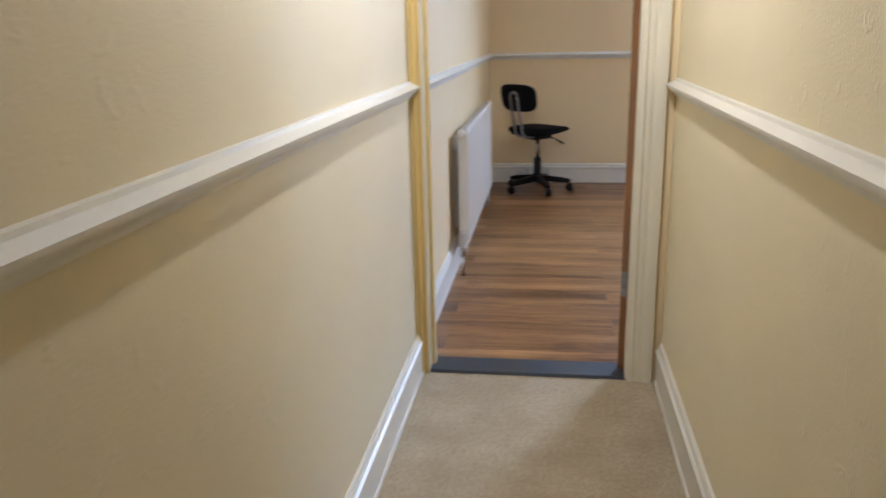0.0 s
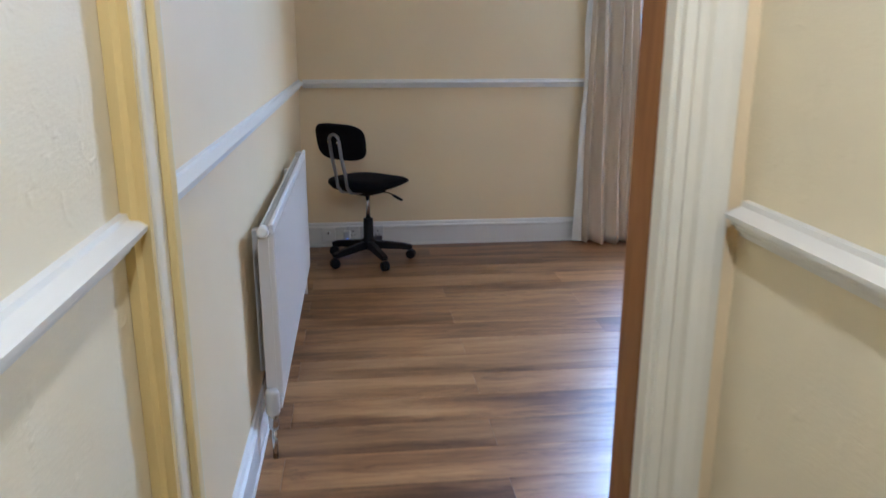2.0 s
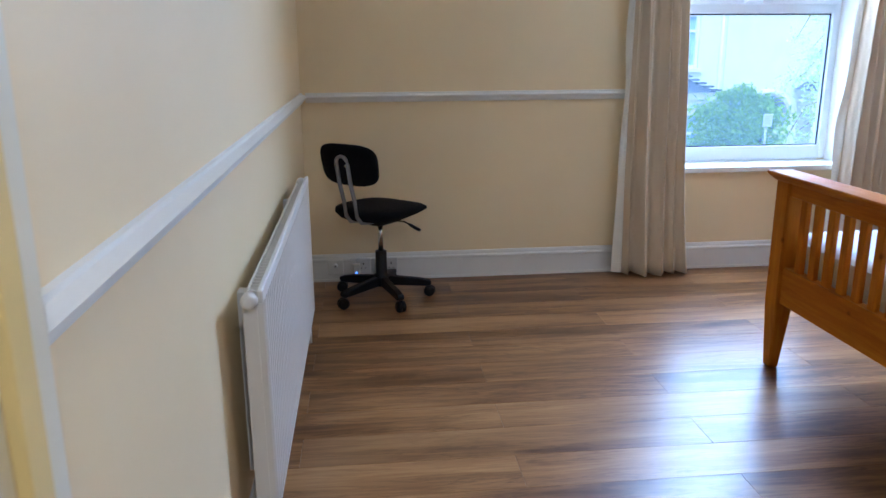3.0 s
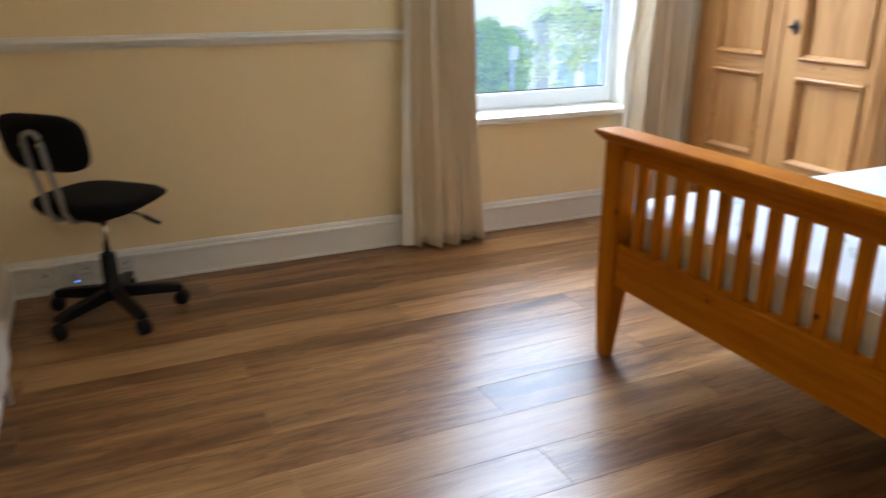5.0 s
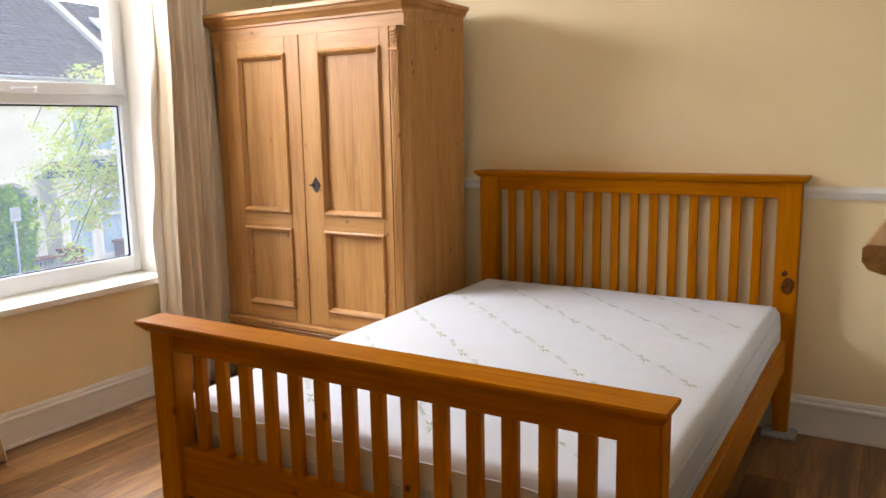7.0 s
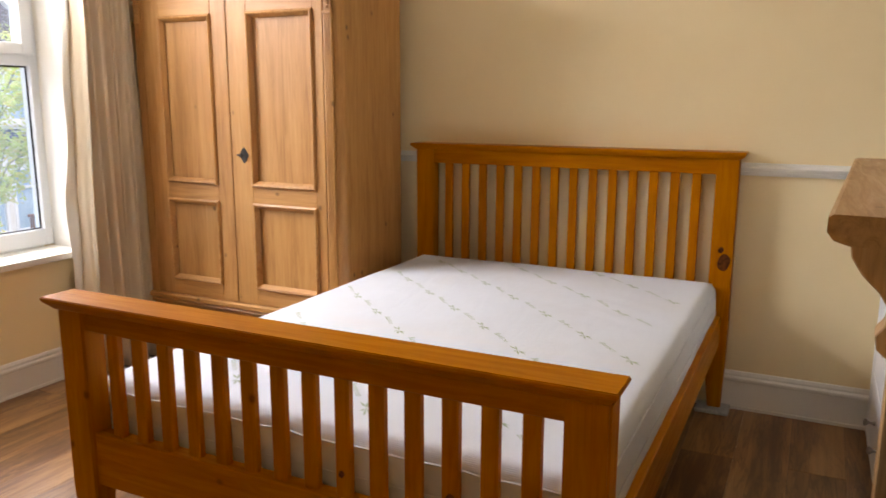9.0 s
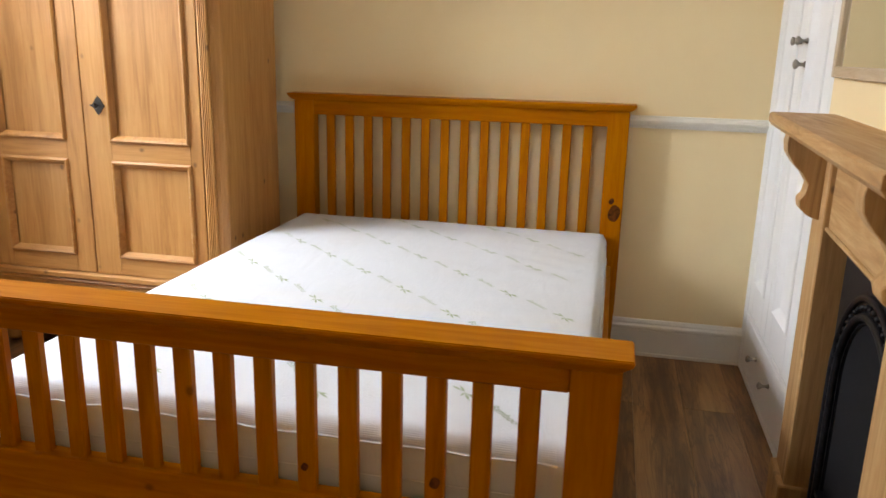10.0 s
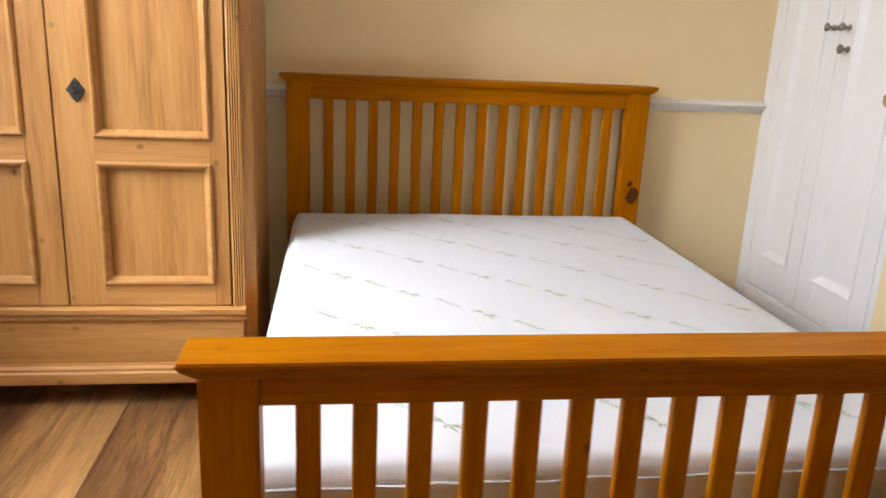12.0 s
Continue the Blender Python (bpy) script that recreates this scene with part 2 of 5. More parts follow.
def prism(pts, axis, a, b, bevel=0.0):
    """A closed outline in the plane across the axis, drawn out from a to b. Outline order: the two other axes in xyz order."""
    bm = bmesh.new()
    k = "xyz".index(axis)

    def at(p, s):
        c = list(p)
        c.insert(k, s)
        return bm.verts.new(c)

    lo, hi = [at(p, a) for p in pts], [at(p, b) for p in pts]
    bm.faces.new(lo), bm.faces.new(list(reversed(hi)))
    for i in range(len(pts)):
        j = (i + 1) % len(pts)
        bm.faces.new((lo[j], lo[i], hi[i], hi[j]))
    bmesh.ops.recalc_face_normals(bm, faces=bm.faces)
    if bevel:
        bmesh.ops.bevel(bm, geom=bm.edges[:], offset=bevel, segments=1, affect="EDGES")
    return bm


def lathe(profile, n=20, center=(0, 0, 0), axis="z"):
    """A turned shape: profile rows of (radius, height)."""
    bm = bmesh.new()
    rings = []
    for r, h in profile:
        ring = []
        for i in range(n):
            a = 2 * math.pi * i / n
            p = (r * math.cos(a), r * math.sin(a), h)
            if axis == "x":
                p = (p[2], p[0], p[1])
            if axis == "y":
                p = (p[0], p[2], p[1])
            ring.append(bm.verts.new([c + o for c, o in zip(p, center)]))
        rings.append(ring)
    for a, b in zip(rings, rings[1:]):
        for i in range(n):
            j = (i + 1) % n
            bm.faces.new((a[i], a[j], b[j], b[i]))
    bm.faces.new(list(reversed(rings[0]))), bm.faces.new(rings[-1])
    bmesh.ops.recalc_face_normals(bm, faces=bm.faces)
    return bm


def tube(points, r, n=8, flat=1.0):
    """A bent rod through the points; flat squashes it across."""
    bm = bmesh.new()
    rings = []
    pts = [Vector(p) for p in points]
    up = Vector((0, 0, 1))
    for i, p in enumerate(pts):
        d = (pts[min(i + 1, len(pts) - 1)] - pts[max(i - 1, 0)]).normalized()
        side = d.cross(up if abs(d.z) < 0.95 else Vector((0, 1, 0))).normalized()
        over = side.cross(d).normalized()
        rings.append([bm.verts.new(p + (side * math.cos(2 * math.pi * k / n) + over * math.sin(2 * math.pi * k / n) * flat) * r) for k in range(n)])
    for a, b in zip(rings, rings[1:]):
        for i in range(n):
            j = (i + 1) % n
            bm.faces.new((a[i], a[j], b[j], b[i]))
    bm.faces.new(list(reversed(rings[0]))), bm.faces.new(rings[-1])
    bmesh.ops.recalc_face_normals(bm, faces=bm.faces)
    return bm


def as_mesh(name, bm, material, smooth=False):
    me = bpy.data.meshes.new(name)
    bm.normal_update()
    for f in bm.faces:
        f.smooth = smooth
    bm.to_mesh(me)
    bm.free()
    me.materials.append(material)
    return me


def part(name, bm, material, parent, label="", smooth=False):
    ob = new(name, as_mesh(name, bm, material, smooth))
    ob.parent = parent
    return tagged(ob, label)


def thing(name, at, label, category, group="", rz=0.0):
    ob = new(name)
    ob.empty_display_size = 0.1
    ob.matrix_basis = pose(*at, 0, 0, rz)
    return tagged(ob, label, category, group)


def structure(name, bm, material, label="", category="", smooth=False):
    ob = new(name, as_mesh(name, bm, material, smooth))
    return tagged(ob, label, category or name.split("_")[0], "", "structure")


def solo(name, bm, material, label, category, smooth=False, group=""):
    return tagged(new(name, as_mesh(name, bm, material, smooth)), label, category, group)

# ---- the rooms: walls, floors, openings ----
XL, XR, YN, YS = -0.36, 3.605, 6.71, 3.14          # room: left, right, window wall, door wall
HL, HR, YD, YH = -0.331, 0.531, 3.0, -4.2          # hall: left, right, door wall, end
TOP = 2.72
YT = 3.045                                           # room face of the thin partition beside the door
JL, JR, DOOR_TOP = -0.290, 0.412, 2.02              # doorway
WL, WR, WZ0, WZ1 = 1.60, 2.722, 0.57, 2.42          # window opening

structure("wall_west", boxes((XL - 0.15, XL, YD, YN + 0.3, 0, TOP)), CREAM, "cream painted plaster wall with a chair rail", "wall")
structure("wall_north", boxes((XL, WL, YN, YN + 0.3, 0, TOP), (WR, XR, YN, YN + 0.3, 0, TOP), (WL, WR, YN, YN + 0.3, 0, WZ0), (WL, WR, YN, YN + 0.3, WZ1, TOP)), CREAM, "cream painted window wall", "wall")
structure("wall_east", boxes((XR, XR + 0.15, 2.4, YN + 0.3, 0, TOP)), CREAM, "cream painted wall behind the bed", "wall")
structure("wall_south", boxes((XL, JL - 0.03, YD, YS, 0, TOP), (JR + 0.03, 1.42, YD, YT, 0, TOP), (JL - 0.03, JR + 0.03, YD, YT, DOOR_TOP + 0.03, TOP)), CREAM, "cream painted wall around the doorway", "wall")
structure("wall_hall_west", boxes((HL - 0.12, HL, YH, YD, 0, TOP)), HALL_CREAM, "cream lumpy plaster wall of the narrow hall", "wall")
structure("wall_hall_east", boxes((HR, HR + 0.12, YH, YD, 0, TOP)), HALL_CREAM, "cream lumpy plaster wall of the narrow hall", "wall")
# unseen end wall, set far back so that less light bounces in the hall
structure("wall_hall_end", boxes((HL - 0.12, HR + 0.12, YH - 0.12, YH, 0, TOP)), HALL_CREAM, "unseen cream wall closing the hall", "wall")
ROT = -3.4
breast = structure("wall_chimney_breast", boxes((-0.68, 0.672, -0.5, -0.001, 0, TOP), (-0.68, -0.40, -0.001, 0.038, 0, TOP), (0.40, 0.672, -0.001, 0.038, 0, TOP), (-0.40, 0.40, -0.001, 0.038, 0.90, TOP)), CREAM, "cream painted chimney breast", "wall")
FX, FYY = 2.048, 3.338
breast.matrix_basis = pose(FX, FYY, 0, 0, 0, ROT)
structure("wall_alcove", boxes((2.66, XR, 2.4, 2.5, 0, TOP)), CREAM, "plain wall behind the fitted cupboard", "wall")
structure("ceiling", boxes((XL - 0.15, XR + 0.15, YH - 0.12, YN + 0.3, TOP, TOP + 0.12)), CEILING, "white painted ceiling", "ceiling")
structure("floor_hall", boxes((HL, HR, YH, YD, -0.08, 0.0)), CARPET, "worn beige carpet", "carpet")
floor = structure("floor", boxes((XL, XR, YD, YN, -0.1, -0.012)), BLACK_PLASTIC, "brown laminate plank floor", "floor")
structure("trim_threshold", prism([(YD - 0.002, 0.0), (YD + 0.005, 0.010), (YD + 0.115, 0.013), (YD + 0.14, 0.003), (YD + 0.14, -0.01), (YD - 0.002, -0.01)], "x", JL, JR), DARK_STRIP, "dark rubber threshold strip", "threshold")

# mouldings: (distance from the wall, height) outlines
SKIRT = [(0, 0), (0.020, 0), (0.020, 0.012), (0.016, 0.014), (0.016, 0.112), (0.020, 0.118), (0.020, 0.127), (0.012, 0.134), (0.012, 0.142), (0.007, 0.152), (0, 0.154)]
RAIL = [(0, 0.985), (0.010, 0.985), (0.011, 0.992), (0.017, 0.994), (0.017, 1.000), (0.025, 1.002), (0.026, 1.009), (0.033, 1.011), (0.034, 1.018), (0.026, 1.022), (0.012, 1.028), (0.010, 1.035), (0, 1.036)]


def moulding(name, outline, side, wall, a, b, mat, label):
    """Runs a moulding along a wall. side: the way from the wall into the room."""
    if side in ("+x", "-x"):
        s = 1 if side == "+x" else -1
        bm = prism([(wall + s * d, z) for d, z in outline], "y", a, b)
    else:
        s = 1 if side == "+y" else -1
        bm = prism([(wall + s * d, z) for d, z in outline], "x", a, b)
    return structure(name, bm, mat, label, name.split("_")[0])


SK, RL = "white gloss skirting board", "white gloss moulded chair rail"
moulding("baseboard_west", SKIRT, "+x", XL, YS, YN, WHITE, SK)
moulding("baseboard_north", SKIRT, "-y", YN, XL + 0.02, XR - 0.02, WHITE, SK)
moulding("baseboard_east", [(d, z * 1.08) for d, z in SKIRT], "-x", XR, 3.33, YN, WHITE, SK)
moulding("baseboard_hall_west", SKIRT, "+x", HL, YH, YD - 0.012, HALL_WHITE, SK)
moulding("baseboard_hall_east", SKIRT, "-x", HR, YH, YD - 0.022, HALL_WHITE, SK)
moulding("trim_rail_west", RAIL, "+x", XL, YS + 0.03, YN, WHITE, RL)
moulding("trim_rail_north", RAIL, "-y", YN, XL + 0.025, WL - 0.12, WHITE, RL)
moulding("trim_rail_east", [(d, z + 0.012) for d, z in RAIL], "-x", XR, 3.33, YN - 0.001, WHITE, RL)
moulding("trim_rail_hall_west", [(d, z + 0.019) for d, z in RAIL], "+x", HL, YH, YD - 0.004, HALL_WHITE, RL)
moulding("trim_rail_hall_east", [(d, z + 0.019) for d, z in RAIL], "-x", HR, YH, YD - 0.022, HALL_WHITE, RL)

# doorway: linings, stops, architraves
door_frame = structure("door_1", boxes((JL - 0.03, JL, YD, YS, 0, DOOR_TOP), (JR, JR + 0.03, YD, YT - 0.006, 0, DOOR_TOP), (JL - 0.03, JR + 0.03, YD, YT, DOOR_TOP, DOOR_TOP + 0.03), bevel=0.002), OLD_WHITE, "cream gloss door lining", "door frame")
part("door_stop", boxes((JL, JL + 0.012, YD + 0.05, YD + 0.085, 0.0, DOOR_TOP), bevel=0.002), YELLOWED, door_frame, "yellowed gloss stop")
ARCH = [(0.0, 0.0), (0.0, 0.014), (0.012, 0.020), (0.018, 0.013), (0.030, 0.016), (0.042, 0.013), (0.052, 0.019), (0.066, 0.022), (0.080, 0.022), (0.080, 0.0)]
part("architrave", prism([(JR + 0.008 + u, YD - d) for u, d in ARCH], "z", 0, DOOR_TOP + 0.09), OLD_WHITE, door_frame, "moulded cream architrave")
part("architrave", prism([(HL + 0.001, YD), (HL + 0.001, YD - 0.016), (HL + 0.016, YD - 0.02), (HL + 0.022, YD - 0.010), (JL - 0.004, YD - 0.016), (JL - 0.004, YD)], "z", 0, DOOR_TOP + 0.09), YELLOWED, door_frame, "narrow yellowed architrave in the corner")
part("architrave", boxes((HL + 0.02, HR, YD - 0.02, YD, DOOR_TOP + 0.09, DOOR_TOP + 0.16), bevel=0.004), OLD_WHITE, door_frame)
part("architrave", prism([(JL - 0.006, YS), (JL - 0.006, YS + 0.012), (XL, YS + 0.012), (XL, YS)], "z", 0, DOOR_TOP), WHITE, door_frame)

leaf = thing("door_leaf", (JR + 0.001, YT + 0.002, 0.012), "varnished pine door standing wide open", "door", rz=30)
part("leaf_panel", boxes((0.0, 0.722, -0.002, 0.042, 0, 1.985), bevel=0.002), DOORWOOD["z"], leaf)
part("hinge", boxes((-0.0025, 0.0, 0.004, 0.036, 0.28, 0.37)), PEWTER, leaf, "aged steel butt hinge")
part("hinge", boxes((-0.0025, 0.0, 0.004, 0.036, 1.66, 1.75)), PEWTER, leaf)
part("door_knob", lathe([(0.012, 0), (0.012, 0.03), (0.026, 0.04), (0.03, 0.055), (0.02, 0.068)], 16, (0.67, 0.042, 0.99), "y"), PEWTER, leaf, smooth=True)

# window
win = structure("window_1", boxes((WL, WL + 0.045, YN + 0.177, YN + 0.247, 0.605, WZ1), (WR - 0.045, WR, YN + 0.177, YN + 0.247, 0.605, WZ1), (WL, WR, YN + 0.179, YN + 0.245, 0.605, 0.684), (WL, WR, YN + 0.179, YN + 0.245, 1.440, 1.498), (WL, WR, YN + 0.179, YN + 0.245, WZ1 - 0.05, WZ1), bevel=0.004), UPVC, "white plastic window with a top-hung vent light", "window")
part("window_sash", boxes((WL + 0.03, WL + 0.085, YN + 0.160, YN + 0.232, 1.488, WZ1 - 0.03), (WR - 0.085, WR - 0.03, YN + 0.160, YN + 0.232, 1.488, WZ1 - 0.03), (WL + 0.03, WR - 0.03, YN + 0.162, YN + 0.230, 1.488, 1.541), (WL + 0.03, WR - 0.03, YN + 0.162, YN + 0.230, WZ1 - 0.08, WZ1 - 0.03), bevel=0.004), UPVC, win, "opening vent sash")
part("window_handle", boxes((2.12, 2.24, YN + 0.144, YN + 0.160, 1.496, 1.512), (2.22, 2.24, YN + 0.132, YN + 0.162, 1.492, 1.516), bevel=0.003), UPVC, win)
part("gasket", boxes((WL + 0.045, WR - 0.045, YN + 0.200, YN + 0.204, 1.432, 1.440), (WL + 0.045, WR - 0.045, YN + 0.200, YN + 0.204, 0.684, 0.690), (WR - 0.052, WR - 0.045, YN + 0.200, YN + 0.204, 0.690, 1.432), (WL + 0.045, WL + 0.052, YN + 0.200, YN + 0.204, 0.690, 1.432)), BLACK_PLASTIC, win, "black rubber gasket")
pane = part("pane", boxes((WL + 0.045, WR - 0.045, YN + 0.206, YN + 0.212, 0.684, 1.440)), GLASS, win)
pane.visible_shadow = False
pane = part("pane", boxes((WL + 0.085, WR - 0.085, YN + 0.196, YN + 0.202, 1.541, WZ1 - 0.08)), GLASS, win)
pane.visible_shadow = False
part("reveal", boxes((WR - 0.004, WR, YN - 0.001, YN + 0.177, 0.596, WZ1), (WL, WL + 0.004, YN - 0.001, YN + 0.177, 0.596, WZ1)), WHITE, win, "white painted reveal")
part("window_sill", boxes((WL - 0.03, WR + 0.03, YN - 0.045, YN + 0.0, 0.568, 0.598), (WL, WR, YN, YN + 0.192, 0.571, 0.598), bevel=0.003), WHITE, win, "white gloss window board")
part("outer_sill", boxes((WL - 0.05, WR + 0.05, YN + 0.252, YN + 0.40, 0.54, 0.60), bevel=0.004), UPVC, win)


# ---- bed ----
def bed():
    b = thing("bed", (2.562, 4.611, 0), "honey-coloured slatted pine double bed frame on a plank floor", "bed")
    ox, oy, ZS = 2.55, 4.4885, 0.983

    def bx(*r, **k):
        r = (r[0] - ox, r[1] - ox, r[2] - oy, r[3] - oy, r[4] * ZS, r[5] * ZS)
        return boxes(r, **k)

    def post(name, parent, x0, x1, y0, y1, top, neck, foot, inward):
        bm = bmesh.new()
        lv = [(foot, 0.0), (0.0, neck), (0.0, top)]
        rings = []
        for cut, z in lv:
            a, c = x0 + cut * 0.5 - ox, x1 - cut * 0.5 - ox
            z = z * ZS
            p, q = (y0 + cut * (1 if inward > 0 else 0.25) - oy, y1 - cut * (0.25 if inward > 0 else 1) - oy)
            rings.append([bm.verts.new(v) for v in ((a, p, z), (c, p, z), (c, q, z), (a, q, z))])
        for r, s in zip(rings, rings[1:]):
            for i in range(4):
                j = (i + 1) % 4
                bm.faces.new((r[i], r[j], s[j], s[i]))
        bm.faces.new(list(reversed(rings[0]))), bm.faces.new(rings[-1])
        bmesh.ops.bevel(bm, geom=bm.edges[:], offset=0.004, segments=2, affect="EDGES")
        return part(name, bm, BED["z"], parent)

    def cap(name, parent, x0, x1, y0, y1, z0, z1, under):
        z0, z1 = z0 * ZS, z1 * ZS
        bm = bmesh.new()
        lo = [bm.verts.new((x - ox, y - oy, z0)) for x, y in ((x0 + under, y0 + under), (x1 - under, y0 + under), (x1 - under, y1 - under), (x0 + under, y1 - under))]
        mid = [bm.verts.new((x - ox, y - oy, z1 - 0.010)) for x, y in ((x0, y0), (x1, y0), (x1, y1), (x0, y1))]
        hi = [bm.verts.new((x - ox, y - oy, z1)) for x, y in ((x0, y0), (x1, y0), (x1, y1), (x0, y1))]
        for r, s in ((lo, mid), (mid, hi)):
            for i in range(4):
                j = (i + 1) % 4
                bm.faces.new((r[i], r[j], s[j], s[i]))
        bm.faces.new(list(reversed(lo))), bm.faces.new(hi)
        bmesh.ops.bevel(bm, geom=bm.edges[:], offset=0.0025, segments=2, affect="EDGES")
        return part(name, bm, BED["y"], parent, "chamfered top cap")

    fb = part("footboard", bx(1.548, 1.592, 3.855, 5.125, 0.288, 0.437, bevel=0.004, seg=2), BED["y"], b)
    cap("cap", fb, 1.503, 1.606, 3.752, 5.230, 0.775, 0.810, 0.024)
    part("top_rail", bx(1.548, 1.590, 3.857, 5.123, 0.720, 0.7755, bevel=0.003), BED["y"], fb)
    post("post", fb, 1.535, 1.603, 5.121, 5.208, 0.776, 0.27, 0.030, 1)
    post("post", fb, 1.535, 1.603, 3.769, 3.857, 0.776, 0.27, 0.030, -1)
    slat = as_mesh("foot_slat", bx(1.560, 1.582, 4.4695, 4.5075, 0.430, 0.724, bevel=0.003), BED["z"])
    for i in range(14):
        s = new("slat", slat)
        s.parent, s.location = fb, (0, 5.0507 - i * 0.0865 - 4.4885, 0)

    hb = part("headboard", bx(3.520, 3.555, 3.838, 5.118, 0.300, 0.430, bevel=0.004), BED["y"], b)
    cap("cap", hb, 3.484, 3.596, 3.728, 5.228, 1.083, 1.112, 0.018)
    part("top_rail", bx(3.518, 3.556, 3.838, 5.118, 1.018, 1.0835, bevel=0.003), BED["y"], hb)
    post("post", hb, 3.505, 3.573, 5.115, 5.203, 1.084, 0.27, 0.030, 1)
    post("post", hb, 3.505, 3.573, 3.753, 3.841, 1.084, 0.27, 0.030, -1)
    hs = as_mesh("head_slat", bx(3.526, 3.548, 4.4695, 4.5075, 0.425, 1.022, bevel=0.003), BED["z"])
    for i in range(14):
        s = new("slat", hs)
        s.parent, s.location = hb, (0, 5.043 - i * 0.0867 - 4.4885, 0)
    part("side_rail", bx(1.60, 3.51, 3.782, 3.808, 0.290, 0.425, bevel=0.003), BED["x"], b)
    part("side_rail", bx(1.60, 3.51, 5.168, 5.194, 0.290, 0.425, bevel=0.003), BED["x"], b)
    part("centre_rail", bx(1.60, 3.52, 4.46, 4.52, 0.27, 0.315), BED["x"], b)
    base = as_mesh("base_slat", bx(1.64, 1.70, 3.81, 5.166, 0.315, 0.332), PINE["y"])
    for i in range(14):
        s = new("base_slat", base)
        s.parent, s.location = b, (i * 0.138, 0, 0)
    bm = bmesh.new()
    bm.faces.new([bm.verts.new((3.505 - ox - 0.0006, 3.786 - oy - 0.025 * math.cos(a) * (1 + 0.15 * math.sin(2 * a)), 0.645 + 0.036 * math.sin(a))) for a in [2 * math.pi * k / 20 for k in range(20)]])
    part("knot", bm, KNOT, hb, "large dark knot in the post", True)
    for board, fx, ky, kz, kr in ((fb, 1.560, 4.0975, 0.496, 0.0105), (fb, 1.560, 4.361, 0.491, 0.0075), (hb, 3.505, 3.800, 0.708, 0.011)):
        bm = bmesh.new()
        bm.faces.new([bm.verts.new((fx - ox - 0.0006, ky - oy - kr * math.cos(a) * (1 + 0.2 * math.sin(2 * a)), (kz + 1.25 * kr * math.sin(a)) * ZS)) for a in [2 * math.pi * k / 14 for k in range(14)]])
        part("knot", bm, KNOT, board, "small dark knot in the wood")
    return b


KNOT = plain("dark_knot_wood", (0.10, 0.026, 0.005, 1), 0.4, 0, 0.75, 60, 0.3)
KNOT.node_tree.nodes["Principled BSDF"].inputs["Specular IOR Level"].default_value = 0.15
bed()
for px, py in ((3.552, 3.92), (3.552, 5.283)):
    pad = solo("felt_pad", boxes((px - 0.07, px + 0.06, py - 0.075, py + 0.06, 0.0, 0.016), bevel=0.004), FELT, "grey felt pad under the bed's leg", "pad", group="bed pads")

MX0, MX1, MY0, MY1, MZ0, MZ1 = 1.624, 3.513, 3.934, 5.294, 0.328, 0.572


def mattress_top(x, y):
    """The height of the mattress's top, softly crowned and rounded to its edges."""
    d = min(x - MX0, MX1 - x, y - MY0, MY1 - y)
    e = 0.034
    drop = 0.0 if d >= e else 0.028 * (1 - math.sqrt(max(0.0, 1 - ((e - max(d, 0)) / e) ** 2)))
    sag = 0.010 * (1 - math.sin(math.pi * (x - MX0) / (MX1 - MX0)) * math.sin(math.pi * (y - MY0) / (MY1 - MY0)))
    ruck = 0.0030 * math.sin(62 * (0.6 * x + y)) * math.exp(-((x - 2.35) / 0.20) ** 2 - ((y - 5.00) / 0.12) ** 2)
    ruck += 0.0025 * math.sin(55 * (x - 0.5 * y)) * math.exp(-((x - 2.9) / 0.25) ** 2 - ((y - 4.15) / 0.12) ** 2)
    return MZ1 + ruck - drop - sag + 0.003 * noise.noise((x * 3, y * 3, 0)) + 0.0015 * noise.noise((x * 11, y * 7, 4))


def mattress():
    bm = bmesh.new()
    nx, ny = 74, 54

    def spread(n, a, b):
        return [a + (b - a) * (0.5 - 0.5 * math.cos(math.pi * (0.12 + 0.76 * i / n)) - 0.5 + 0.5 * math.cos(math.pi * 0.12)) / math.cos(math.pi * 0.12) for i in range(n + 1)]

    xs, ys = spread(nx, MX0, MX1), spread(ny, MY0, MY1)
    grid = [[bm.verts.new((x, y, mattress_top(x, y))) for y in ys] for x in xs]
    for i in range(nx):
        for j in range(ny):
            bm.faces.new((grid[i][j], grid[i + 1][j], grid[i + 1][j + 1], grid[i][j + 1]))
    rim = [grid[i][0] for i in range(nx)] + [grid[nx][j] for j in range(ny)] + [grid[i][ny] for i in range(nx, 0, -1)] + [grid[0][j] for j in range(ny, 0, -1)]
    prev = rim
    cx, cy = (MX0 + MX1) / 2, (MY0 + MY1) / 2
    for z, out in ((0.520, 0.003), (0.505, 0.004), (0.470, 0.006), (0.42, 0.008), (0.37, 0.005), (MZ0, -0.012)):
        ring = []
        for k, v in enumerate(rim):
            w = out + 0.003 * noise.noise((v.co.x * 6, v.co.y * 6, z * 9))
            ring.append(bm.verts.new((v.co.x + (w if v.co.x > MX1 - 1e-4 else -w if v.co.x < MX0 + 1e-4 else 0), v.co.y + (w if v.co.y > MY1 - 1e-4 else -w if v.co.y < MY0 + 1e-4 else 0), z)))
        for k in range(len(rim)):
            j = (k + 1) % len(rim)
            bm.faces.new((prev[k], ring[k], ring[j], prev[j]))
        prev = ring
    bm.faces.new(prev)
    bmesh.ops.recalc_face_normals(bm, faces=bm.faces)
    return bm


